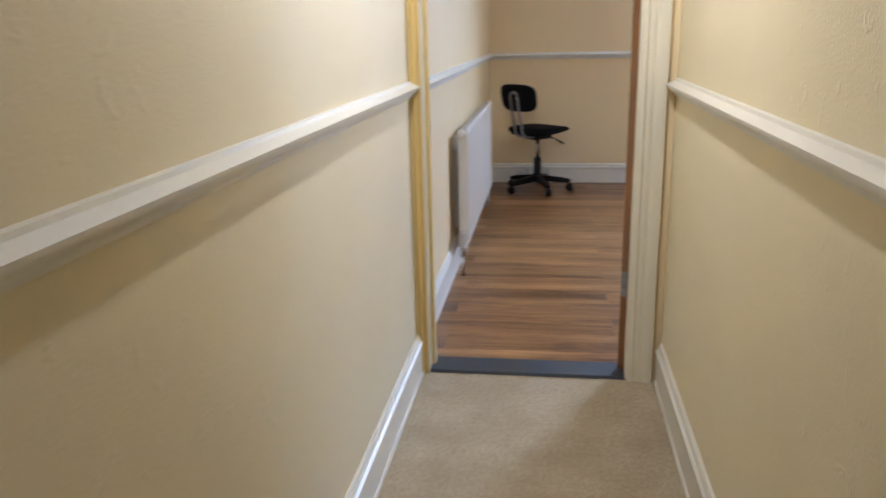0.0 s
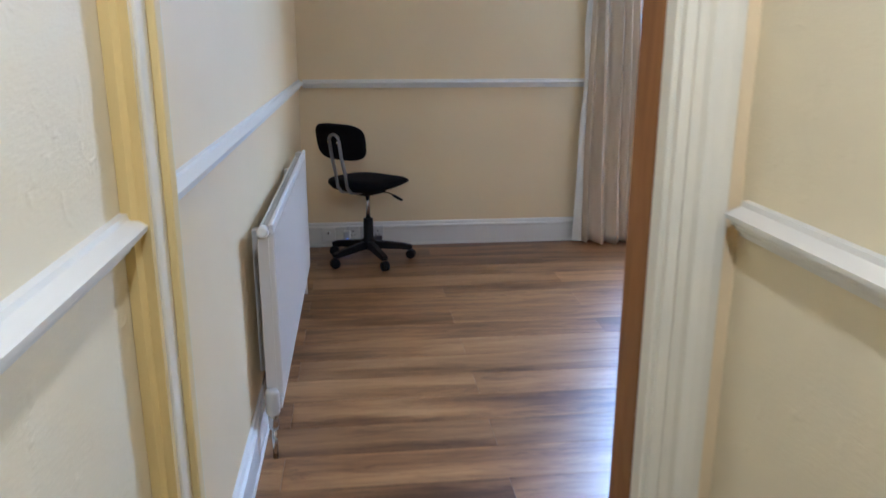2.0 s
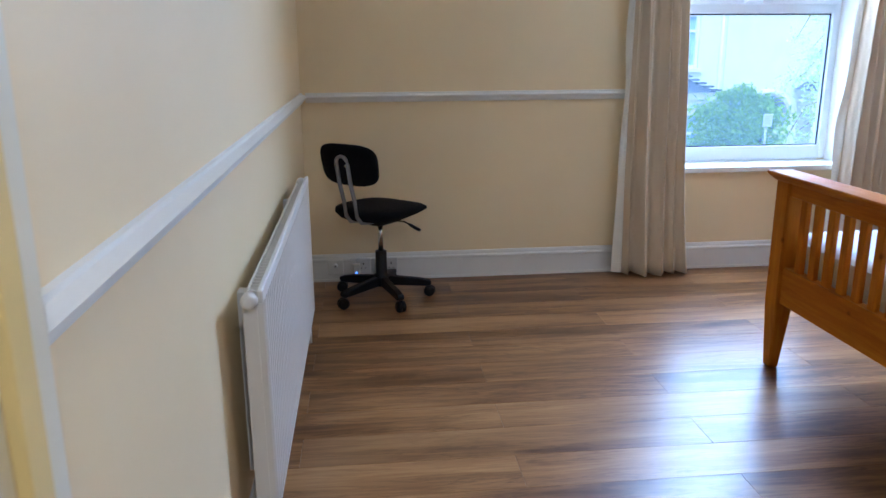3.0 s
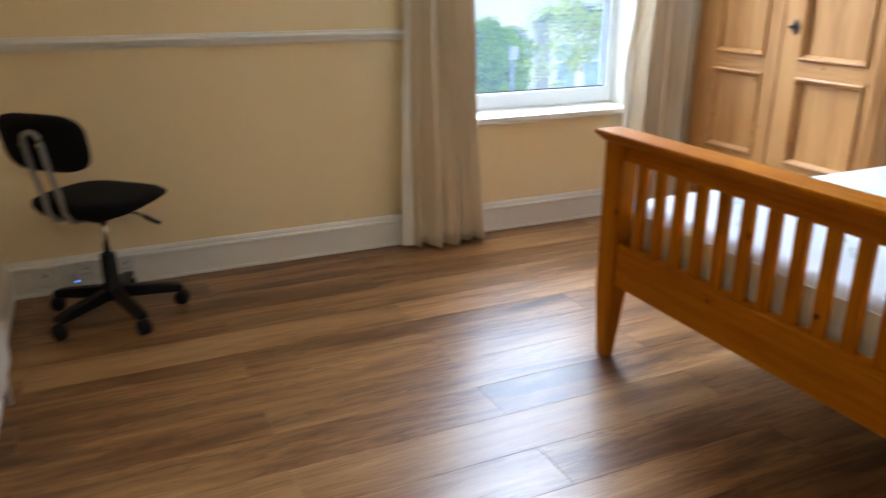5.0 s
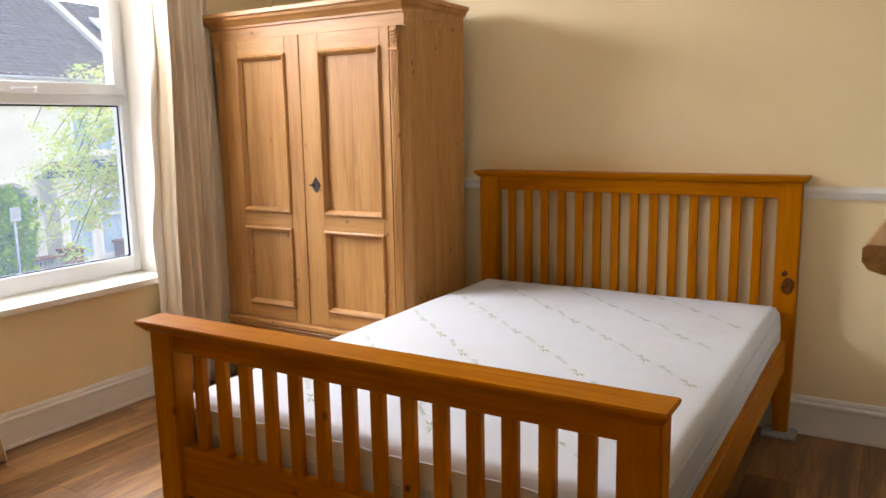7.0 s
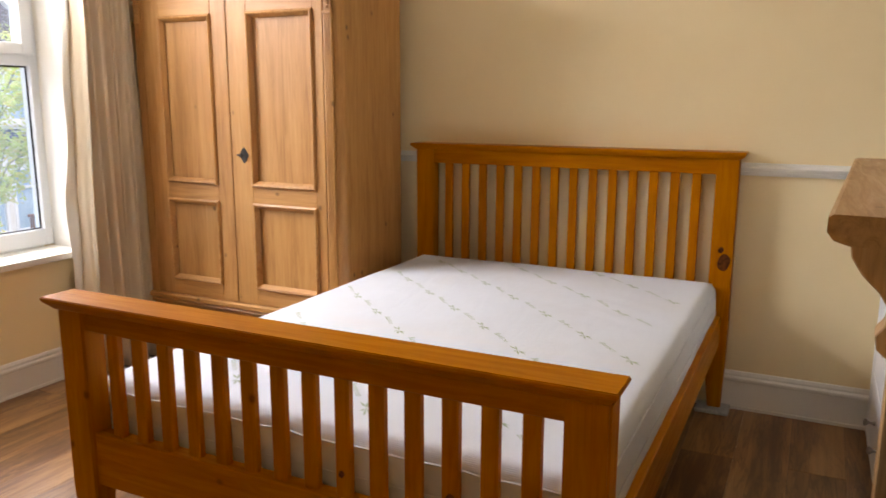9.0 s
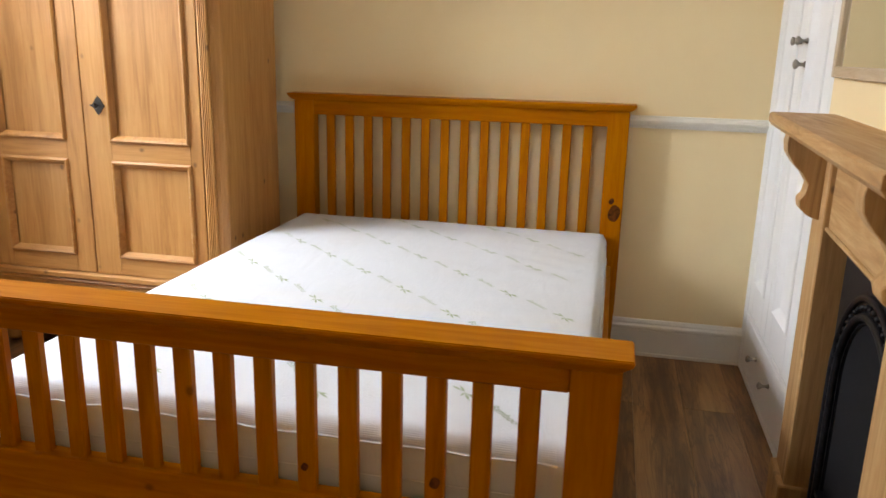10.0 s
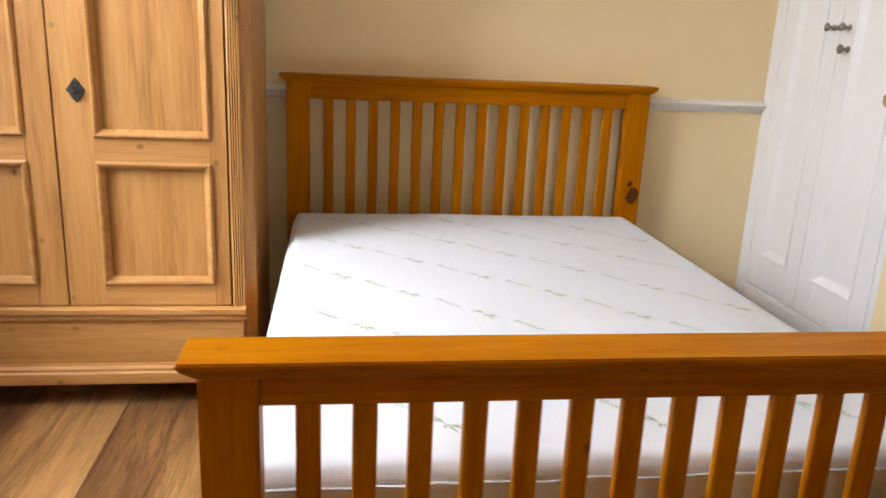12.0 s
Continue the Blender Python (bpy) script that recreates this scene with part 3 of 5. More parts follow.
mat_ob = thing("mattress", (0, 0, 0), "white mattress printed with rows of green words, bare on the bed", "mattress")
part("cover", mattress(), TICKING, mat_ob, smooth=True)
loop = [(MX0 - 0.003, MY0 + 0.03), (MX0 + 0.03, MY0 - 0.003), (MX1 - 0.03, MY0 - 0.003), (MX1 + 0.003, MY0 + 0.03), (MX1 + 0.003, MY1 - 0.03), (MX1 - 0.03, MY1 + 0.003), (MX0 + 0.03, MY1 + 0.003), (MX0 - 0.003, MY1 - 0.03), (MX0 - 0.003, MY0 + 0.03)]
seam = []
for (xa, ya), (xb, yb) in zip(loop, loop[1:]):
    steps = max(2, int(math.hypot(xb - xa, yb - ya) / 0.03))
    for k in range(steps):
        px, py = xa + (xb - xa) * k / steps, ya + (yb - ya) * k / steps
        seam.append((px + 0.002 * noise.noise((px * 31, py * 31, 1)), py + 0.002 * noise.noise((px * 31, py * 31, 5)), 0.527 + 0.006 * noise.noise((px * 17, py * 17, 9))))
part("piping", tube(seam, 0.0023, 6), TICKING, mat_ob, "corded white edge seam", True)
for sz in (0.458, 0.398):
    part("stitch_line", tube([(px - 0.0065 * (px < MX0 + 0.02) + 0.0065 * (px > MX1 - 0.02), py - 0.0065 * (py < MY0 + 0.02) + 0.0065 * (py > MY1 - 0.02), sz + 0.3 * (pz - 0.527)) for px, py, pz in seam], 0.0014, 5), TICKING, mat_ob, "stitched line along the border", True)


def printed_rows():
    """Small green words and leaf sprigs in slanting rows over the mattress's top."""
    cu = bpy.data.curves.new("word", "FONT")
    cu.body, cu.size, cu.align_x, cu.resolution_u = "Bamboo", 0.027, "CENTER", 2
    cu.shear = 0.25
    tmp = new("word", cu)
    bpy.context.view_layer.update()
    src = bpy.data.meshes.new_from_object(tmp.evaluated_get(bpy.context.evaluated_depsgraph_get()))
    wv = [(v.co.x, v.co.y) for v in src.vertices]
    wf = [tuple(p.vertices) for p in src.polygons]
    bpy.data.objects.remove(tmp)
    bpy.data.curves.remove(cu)
    bpy.data.meshes.remove(src)
    lv, lf = [], []
    for a, ln, ox in ((20, 0.05, 0.0), (-25, 0.045, 0.0), (55, 0.035, 0.008), (160, 0.042, 0.0), (200, 0.04, -0.008), (-70, 0.03, 0.0)):
        c, s, k = math.cos(radians(a)), math.sin(radians(a)), len(lv)
        for u, w in ((0, 0), (0.5, 0.0035), (1, 0), (0.5, -0.0035)):
            lv.append((ox + c * u * ln - s * w, s * u * ln * 0.6 + c * w))
        lf.append((k, k + 1, k + 2, k + 3))
    verts, faces = [], []
    rng = random.Random(5)
    for row in range(-14, 15):
        for col in range(-16, 17):
            u, w = col * 0.123 + (0.06 if row % 2 else 0), row * 0.265
            ang = radians(227.5)
            x = 2.55 + u * math.cos(ang) - w * math.sin(ang)
            y = 4.62 + u * math.sin(ang) + w * math.cos(ang)
            if not (MX0 + 0.07 < x < MX1 - 0.07 and MY0 + 0.07 < y < MY1 - 0.07):
                continue
            word = (col + row) % 2 == 0
            k = len(verts)
            a2 = ang + radians(3 * rng.uniform(-1, 1) - 6)
            for p, q in (wv if word else lv):
                X, Y = x + p * math.cos(a2) - q * math.sin(a2), y + p * math.sin(a2) + q * math.cos(a2)
                verts.append((X, Y, mattress_top(X, Y) + 0.0012))
            faces += [tuple(k + i for i in f) for f in (wf if word else lf)]
    me = bpy.data.meshes.new("print")
    me.from_pydata(verts, [], faces)
    me.materials.append(PRINT)
    ob = new("print", me)
    ob.parent = mat_ob
    tagged(ob, "sage green printed words and sprigs", kind="stuff")


printed_rows()


# ---- wardrobe ----
def panel_frame(y0, y1, z0, z1, x, w, d):
    """A mitred moulding around a sunk panel, standing proud of the plane x towards -x."""
    bm = bmesh.new()
    prof = [(0.0, 0.0), (0.0, -d * 0.55), (w * 0.25, -d), (w * 0.5, -d * 0.8), (w * 0.62, -d * 0.3), (w, d * 0.9)]
    rings = []
    for ins, dx in prof:
        rings.append([bm.verts.new((x + dx, a, c)) for a, c in ((y0 + ins, z0 + ins), (y1 - ins, z0 + ins), (y1 - ins, z1 - ins), (y0 + ins, z1 - ins))])
    for r, s in zip(rings, rings[1:]):
        for i in range(4):
            j = (i + 1) % 4
            bm.faces.new((r[i], r[j], s[j], s[i]))
    bmesh.ops.recalc_face_normals(bm, faces=bm.faces)
    return bm


def wardrobe():
    w = thing("wardrobe", (0.004, 0.13, -0.016), "tall antique waxed pine wardrobe with two panelled doors", "wardrobe")
    x0, x1, y0, y1 = 2.985, 3.490, 5.297, 6.405
    ys = y0 - 0.030
    part("side_panel", boxes((x0 + 0.030, x1, ys, ys + 0.028, 0.11, 1.76), bevel=0.002), PINE["z"], w)
    part("corner_post", prism([(x0 + 0.002, y0 + 0.030), (x0 + 0.002, y0), (x0 + 0.008, y0 - 0.012), (x0 + 0.022, y0 - 0.027), (x0 + 0.032, y0 - 0.031), (x0 + 0.032, y0 + 0.030)], "z", 0.11, 1.757), PINE["z"], w, "canted corner post")
    part("side_panel", boxes((x0, x1, y1 - 0.028, y1, 0.15, 1.76), bevel=0.002), PINE["z"], w)
    part("back_panel", boxes((x1 - 0.015, x1, y0 + 0.028, y1 - 0.028, 0.15, 1.76)), PINE["z"], w)
    part("floor_panel", boxes((x0 + 0.02, x1 - 0.015, y0 + 0.028, y1 - 0.028, 0.33, 0.36)), PINE["y"], w)
    # corner pilasters, fluted
    for a, b in ((y0, y0 + 0.046), (y1 - 0.046, y1)):
        n = 4
        pts = [(x0, a + 0.003), (x0 - 0.012, a + 0.003)]
        for i in range(n):
            c = a + 0.008 + i * (b - a - 0.016) / n
            e = (b - a - 0.016) / n
            pts += [(x0 - 0.014, c), (x0 - 0.014, c + e * 0.25), (x0 - 0.008, c + e * 0.5), (x0 - 0.014, c + e * 0.75)]
        pts += [(x0 - 0.012, b - 0.003), (x0, b - 0.003)]
        pil = part("fluted_pilaster", prism(pts, "z", 0.372, 1.655), PINE["z"], w)
        bm = boxes((x0 - 0.018, x0, a, b, 1.655, 1.668), (x0 - 0.014, x0, a + 0.004, b - 0.004, 1.668, 1.757), bevel=0.002)
        for i in range(5):
            z = 1.742 - i * 0.014
            hw = 0.019 - i * 0.003
            box(bm, x0 - 0.024 + i * 0.001, x0 - 0.012, (a + b) / 2 - hw, (a + b) / 2 + hw, z - 0.010, z, bevel=0.003)
        part("carved_bracket", bm, PINE["z"], pil, "small carved leaf bracket")
    # doors
    for k, (a, b, pa, pb) in enumerate(((5.346, 5.851, 5.395, 5.740), (5.856, 6.357, 5.942, 6.250))):
        z0, z1 = 0.376, 1.757
        xf = x0 - 0.012
        d = part("door", boxes((xf, x0 + 0.010, a, pa, z0, z1), (xf, x0 + 0.010, pb, b, z0, z1), bevel=0.0015), PINE["z"], w)
        for c, e in ((z0, 0.450), (0.846, 0.924), (1.678, z1)):
            part("door_rail", boxes((xf, x0 + 0.010, pa, pb, c, e), bevel=0.0015), PINE["y"], d)
        for c, e in ((0.450, 0.846), (0.924, 1.678)):
            part("panel", boxes((x0 + 0.004, x0 + 0.012, pa, pb, c, e)), PINE["z"], d)
            part("panel_moulding", panel_frame(pa - 0.002, pb + 0.002, c - 0.002, e + 0.002, xf, 0.026, 0.012), PINE["z"] if e - c > 0.5 else PINE["y"], d)
    # lock plate and key
    lock = part("lock_plate", prism([(5.782 + u, 1.063 + v) for u, v in ((-0.028, 0.0), (-0.015, 0.017), (-0.013, 0.023), (0.0, 0.037), (0.013, 0.023), (0.015, 0.017), (0.028, 0.0), (0.015, -0.017), (0.013, -0.023), (0.0, -0.037), (-0.013, -0.023), (-0.015, -0.017))], "x", x0 - 0.0150, x0 - 0.012), DARK_METAL, w, "diamond-shaped aged metal keyhole plate")
    part("key", boxes((x0 - 0.026, x0 - 0.014, 5.779, 5.785, 1.060, 1.066), (x0 - 0.040, x0 - 0.025, 5.7795, 5.7845, 1.053, 1.073), bevel=0.002), DARK_METAL, lock)
    part("key_bow", tube([(x0 - 0.046 + 0.006 * math.cos(a), 5.782 + 0.011 * math.sin(a), 1.063 + 0.004 * math.sin(a)) for a in [2 * math.pi * k / 14 for k in range(15)]], 0.0022, 6), DARK_METAL, lock, "", True)
    # base with drawer front and mouldings
    part("drawer_front", boxes((x0 - 0.006, x0 + 0.012, y0 + 0.01, y1 - 0.01, 0.166, 0.318), bevel=0.002), PINE["y"], w, "plain plinth drawer front")
    for nm, prof in (("waist_moulding", [(0.0, 0.318), (-0.012, 0.320), (-0.018, 0.330), (-0.014, 0.338), (-0.022, 0.344), (-0.030, 0.350), (-0.030, 0.366), (-0.020, 0.372), (0.0, 0.374)]),
                     ("base_moulding", [(0.0, 0.108), (-0.030, 0.108), (-0.030, 0.142), (-0.022, 0.148), (-0.024, 0.156), (-0.012, 0.164), (-0.010, 0.170), (0.0, 0.172)]),
                     ("cornice", [(0.0, 1.757), (-0.012, 1.757), (-0.012, 1.808), (-0.020, 1.812), (-0.020, 1.822), (-0.034, 1.836), (-0.048, 1.848), (-0.052, 1.862), (-0.064, 1.866), (-0.064, 1.884), (0.0, 1.884)])):
        bm = bmesh.new()
        rings = []
        for dx, z in prof:
            o = -dx
            e = 0.0 if nm == "waist_moulding" else o
            yr = y0 if nm == "waist_moulding" else min(ys - 0.002, y0 - o)
            xb = x0 + 0.02 if nm == "waist_moulding" else x1
            rings.append([bm.verts.new(v) for v in ((xb, yr, z), (x0 - o, yr, z), (x0 - o, y1 + e, z), (xb, y1 + e, z))])
        for r, s in zip(rings, rings[1:]):
            for i in range(3):
                bm.faces.new((r[i], r[i + 1], s[i + 1], s[i]))
        for k in (0, 3):
            bm.faces.new([r[k] for r in rings])
        bmesh.ops.recalc_face_normals(bm, faces=bm.faces)
        part(nm, bm, PINE["y"], w)
    part("top_board", boxes((x0 - 0.05, x1, y0 - 0.05, y1 + 0.05, 1.868, 1.880)), PINE["y"], w)
    part("bottom_board", boxes((x0 - 0.02, x1, ys + 0.002, y1, 0.100, 0.112)), PINE["y"], w)
    foot = as_mesh("foot", lathe([(0.025, 0.016), (0.034, 0.03), (0.036, 0.06), (0.028, 0.101)], 16), PINE["z"], True)
    for fx in (x0 + 0.05, x1 - 0.06):
        for fy in (y0 + 0.06, y1 - 0.06):
            f = new("foot", foot)
            f.parent, f.location = w, (fx, fy, 0)


wardrobe()


# ---- fitted cupboard ----
def cupboard():
    c = thing("cupboard", (0, 0, 0), "white painted fitted alcove cupboard with two tall panelled doors", "cupboard")
    y, x0, x1 = 3.335, 2.700, XR
    for r in ((x0, x0 + 0.055, y - 0.03, y, 0, TOP), (x1 - 0.075, x1, y - 0.03, y, 0.0, TOP), (x0 + 0.055, x1 - 0.075, y - 0.03, y, 0.0, 0.028), (x0 + 0.055, x1 - 0.075, y - 0.03, y, 0.252, 0.268), (x0 + 0.055, x1 - 0.075, y - 0.03, y, 2.2, TOP)):
        part("surround", boxes(r, bevel=0.002), CUP_WHITE, c)
    part("carcass", boxes((x0 + 0.05, x1, y - 0.5, y - 0.03, 0.0, 0.02), (x0 + 0.03, x0 + 0.05, y - 0.5, y - 0.03, 0.0, TOP), (x0 + 0.05, x1, y - 0.5, y - 0.46, 0.02, TOP)), CUP_WHITE, c)
    a, b = x0 + 0.058, x1 - 0.078
    m = 3.163
    for p, q in ((a, m - 0.002), (m + 0.002, b)):
        z0, z1, st = 0.272, 2.197, 0.085
        d = part("door", boxes((p, p + st, y - 0.024, y - 0.001, z0, z1), (q - st, q, y - 0.024, y - 0.001, z0, z1), (p + st, q - st, y - 0.024, y - 0.001, z0, z0 + 0.14), (p + st, q - st, y - 0.024, y - 0.001, z1 - 0.1, z1), bevel=0.0015), CUP_WHITE, c)
        for e, g in ((z0 + 0.14, z1 - 0.1),):
            part("panel", boxes((p + st, q - st, y - 0.022, y - 0.013, e, g)), CUP_WHITE, d)
            bm = bmesh.new()
            rings = []
            for ins, dy in ((-0.004, 0.0), (-0.002, 0.006), (0.006, 0.008), (0.012, 0.002), (0.026, -0.008), (0.034, -0.012)):
                rings.append([bm.verts.new((X, y - 0.001 + dy, Z)) for X, Z in ((p + st + ins, e + ins), (q - st - ins, e + ins), (q - st - ins, g - ins), (p + st + ins, g - ins))])
            for r, s in zip(rings, rings[1:]):
                for i in range(4):
                    j = (i + 1) % 4
                    bm.faces.new((r[i], r[j], s[j], s[i]))
            bmesh.ops.recalc_face_normals(bm, faces=bm.faces)
            part("panel_moulding", bm, CUP_WHITE, d)
    dr = part("drawer", boxes((a, b, y - 0.024, y - 0.001, 0.031, 0.249), bevel=0.002), CUP_WHITE, c)
    knob = [(0.009, 0), (0.009, 0.004), (0.005, 0.009), (0.005, 0.020), (0.012, 0.028), (0.014, 0.034), (0.008, 0.039)]
    for kx in (2.992, 3.244):
        part("knob", lathe(knob, 14, (kx, y - 0.001, 0.165), "y"), PEWTER, dr, "small turned metal knob", True)
    part("knob", lathe([(r * 1.25, h) for r, h in knob], 14, (3.104, y - 0.001, 1.270), "y"), PEWTER, c, "small turned metal knob", True)
    latch = part("latch", lathe([(r * 1.1, h) for r, h in knob], 14, (3.112, y - 0.001, 1.346), "y"), PEWTER, c, "metal turn latch", True)
    part("latch_keep", lathe([(r * 1.1, h * 0.9) for r, h in knob], 14, (3.205, y - 0.001, 1.346), "y"), PEWTER, latch, "", True)
    part("latch_bar", boxes((3.112, 3.208, y + 0.014, y + 0.022, 1.341, 1.351), bevel=0.002), PEWTER, latch)


cupboard()


# ---- fireplace ----
def fireplace():
    f = thing("fireplace", (FX, FYY, 0), "stripped pine fire surround with a black cast-iron arched insert", "fireplace", rz=ROT)
    f.scale = (1, 1, 0.988)
    shelf = prism([(0.0, 1.112), (0.179, 1.112), (0.199, 1.118), (0.208, 1.130), (0.208, 1.150), (0.201, 1.155), (0.0, 1.155)], "x", -0.64, 0.585)
    part("mantel_shelf", shelf, FIRE["x"], f)
    for s in (-1, 1):
        a, b = sorted((s * 0.325, s * 0.472))
        part("pilaster", boxes((a, b, 0.0, 0.080, 0.13, 1.112), bevel=0.003), FIRE["z"], f)
        part("plinth_block", boxes((a - 0.012, b + 0.012, 0.0, 0.095, 0.0, 0.135), bevel=0.004), FIRE["z"], f)
        m = s * 0.415
        prof = [(0.080, 1.112), (0.178, 1.112), (0.182, 1.090), (0.178, 1.062), (0.160, 1.034), (0.134, 1.008), (0.118, 0.982), (0.122, 0.956), (0.134, 0.938), (0.130, 0.916), (0.112, 0.900), (0.096, 0.892), (0.080, 0.888)]
        part("corbel", prism(prof, "x", m - 0.032, m + 0.032, 0.002), FIRE["z"], f, "scroll-cut bracket")
    part("frieze", boxes((-0.326, 0.326, 0.0, 0.066, 0.870, 1.112), bevel=0.002), FIRE["x"], f)
    part("frieze_bead", boxes((-0.326, 0.326, 0.066, 0.074, 0.872, 0.884), bevel=0.003), FIRE["x"], f)
    # cast-iron plate with an arched opening
    bm = bmesh.new()
    n = 20
    rad, spring = 0.225, 0.50
    inner = [(-rad, 0.0)] + [(-rad * math.cos(math.pi * i / n), spring + rad * math.sin(math.pi * i / n)) for i in range(n + 1)] + [(rad, 0.0)]
    outer = [(-0.326, 0.0)] + [(max(-0.326, min(0.326, -0.8 * math.cos(math.pi * i / n))), 0.0) for i in range(n + 1)] + [(0.326, 0.0)]
    fixed = []
    for (u, v), (p, _) in zip(inner, outer):
        if v <= 0.0:
            fixed.append((p, 0.0))
        else:
            ang = math.atan2(v - spring, u)
            k = min(0.326 / max(1e-6, abs(math.cos(ang))), 0.372 / max(1e-6, abs(math.sin(ang))))
            fixed.append((k * math.cos(ang), spring + k * math.sin(ang)))
    fi = [bm.verts.new((u, 0.012, v)) for u, v in inner]
    fo = [bm.verts.new((u, 0.012, v)) for u, v in fixed]
    bi = [bm.verts.new((u, -0.002, v)) for u, v in inner]
    for i in range(len(inner) - 1):
        bm.faces.new((fi[i], fo[i], fo[i + 1], fi[i + 1]))
        bm.faces.new((fi[i], fi[i + 1], bi[i + 1], bi[i]))
    bmesh.ops.recalc_face_normals(bm, faces=bm.faces)
    plate = part("iron_plate", bm, IRON, f, "black cast-iron plate")
    for k, (rr, th) in enumerate(((0.240, 0.010), (0.285, 0.008))):
        arc = [(-rr, 0.018, 0.0), (-rr, 0.018, spring * 0.5)] + [(-rr * math.cos(math.pi * i / 28), 0.018, spring + rr * math.sin(math.pi * i / 28)) for i in range(29)] + [(rr, 0.018, spring * 0.5), (rr, 0.018, 0.0)]
        part("arch_rib", tube(arc, th, 8), IRON, plate, "raised iron rib", True)
    bead = as_mesh("bead", lathe([(0.002, -0.008), (0.008, -0.003), (0.008, 0.003), (0.002, 0.008)], 8), IRON, True)
    pts = [(-0.262, 0.03 * i) for i in range(1, 17)] + [(-0.262 * math.cos(math.pi * i / 26), spring + 0.262 * math.sin(math.pi * i / 26)) for i in range(27)] + [(0.262, 0.03 * i) for i in range(1, 17)]
    for u, v in pts:
        o = new("bead", bead)
        o.parent, o.location = plate, (u, 0.016, v)
    part("fire_back", boxes((-0.32, 0.32, -0.001, 0.004, 0.0, 0.86)), SOOT, f)
    part("grate", boxes(*[(-0.17 + i * 0.048, -0.155 + i * 0.048, 0.012, 0.03, 0.05, 0.20) for i in range(8)], (-0.19, 0.19, 0.01, 0.032, 0.195, 0.21), (-0.19, 0.19, 0.01, 0.032, 0.045, 0.06)), IRON, f)


fireplace()

mir = thing("mirror", (FX, FYY, 0), "plain mirror in a pale wooden frame above the mantel", "mirror", rz=ROT)
for r in ((0.575, 0.607, 1.240, 1.98), (-0.607, -0.575, 1.240, 1.98), (-0.575, 0.575, 1.240, 1.270), (-0.575, 0.575, 1.950, 1.98)):
    part("frame", boxes((r[0], r[1], 0.039, 0.060, r[2], r[3]), bevel=0.003), PALEWOOD["x" if r[1] - r[0] > 1 else "z"], mir)
part("mirror_glass", boxes((-0.576, 0.576, 0.042, 0.050, 1.269, 1.951)), MIRROR, mir)


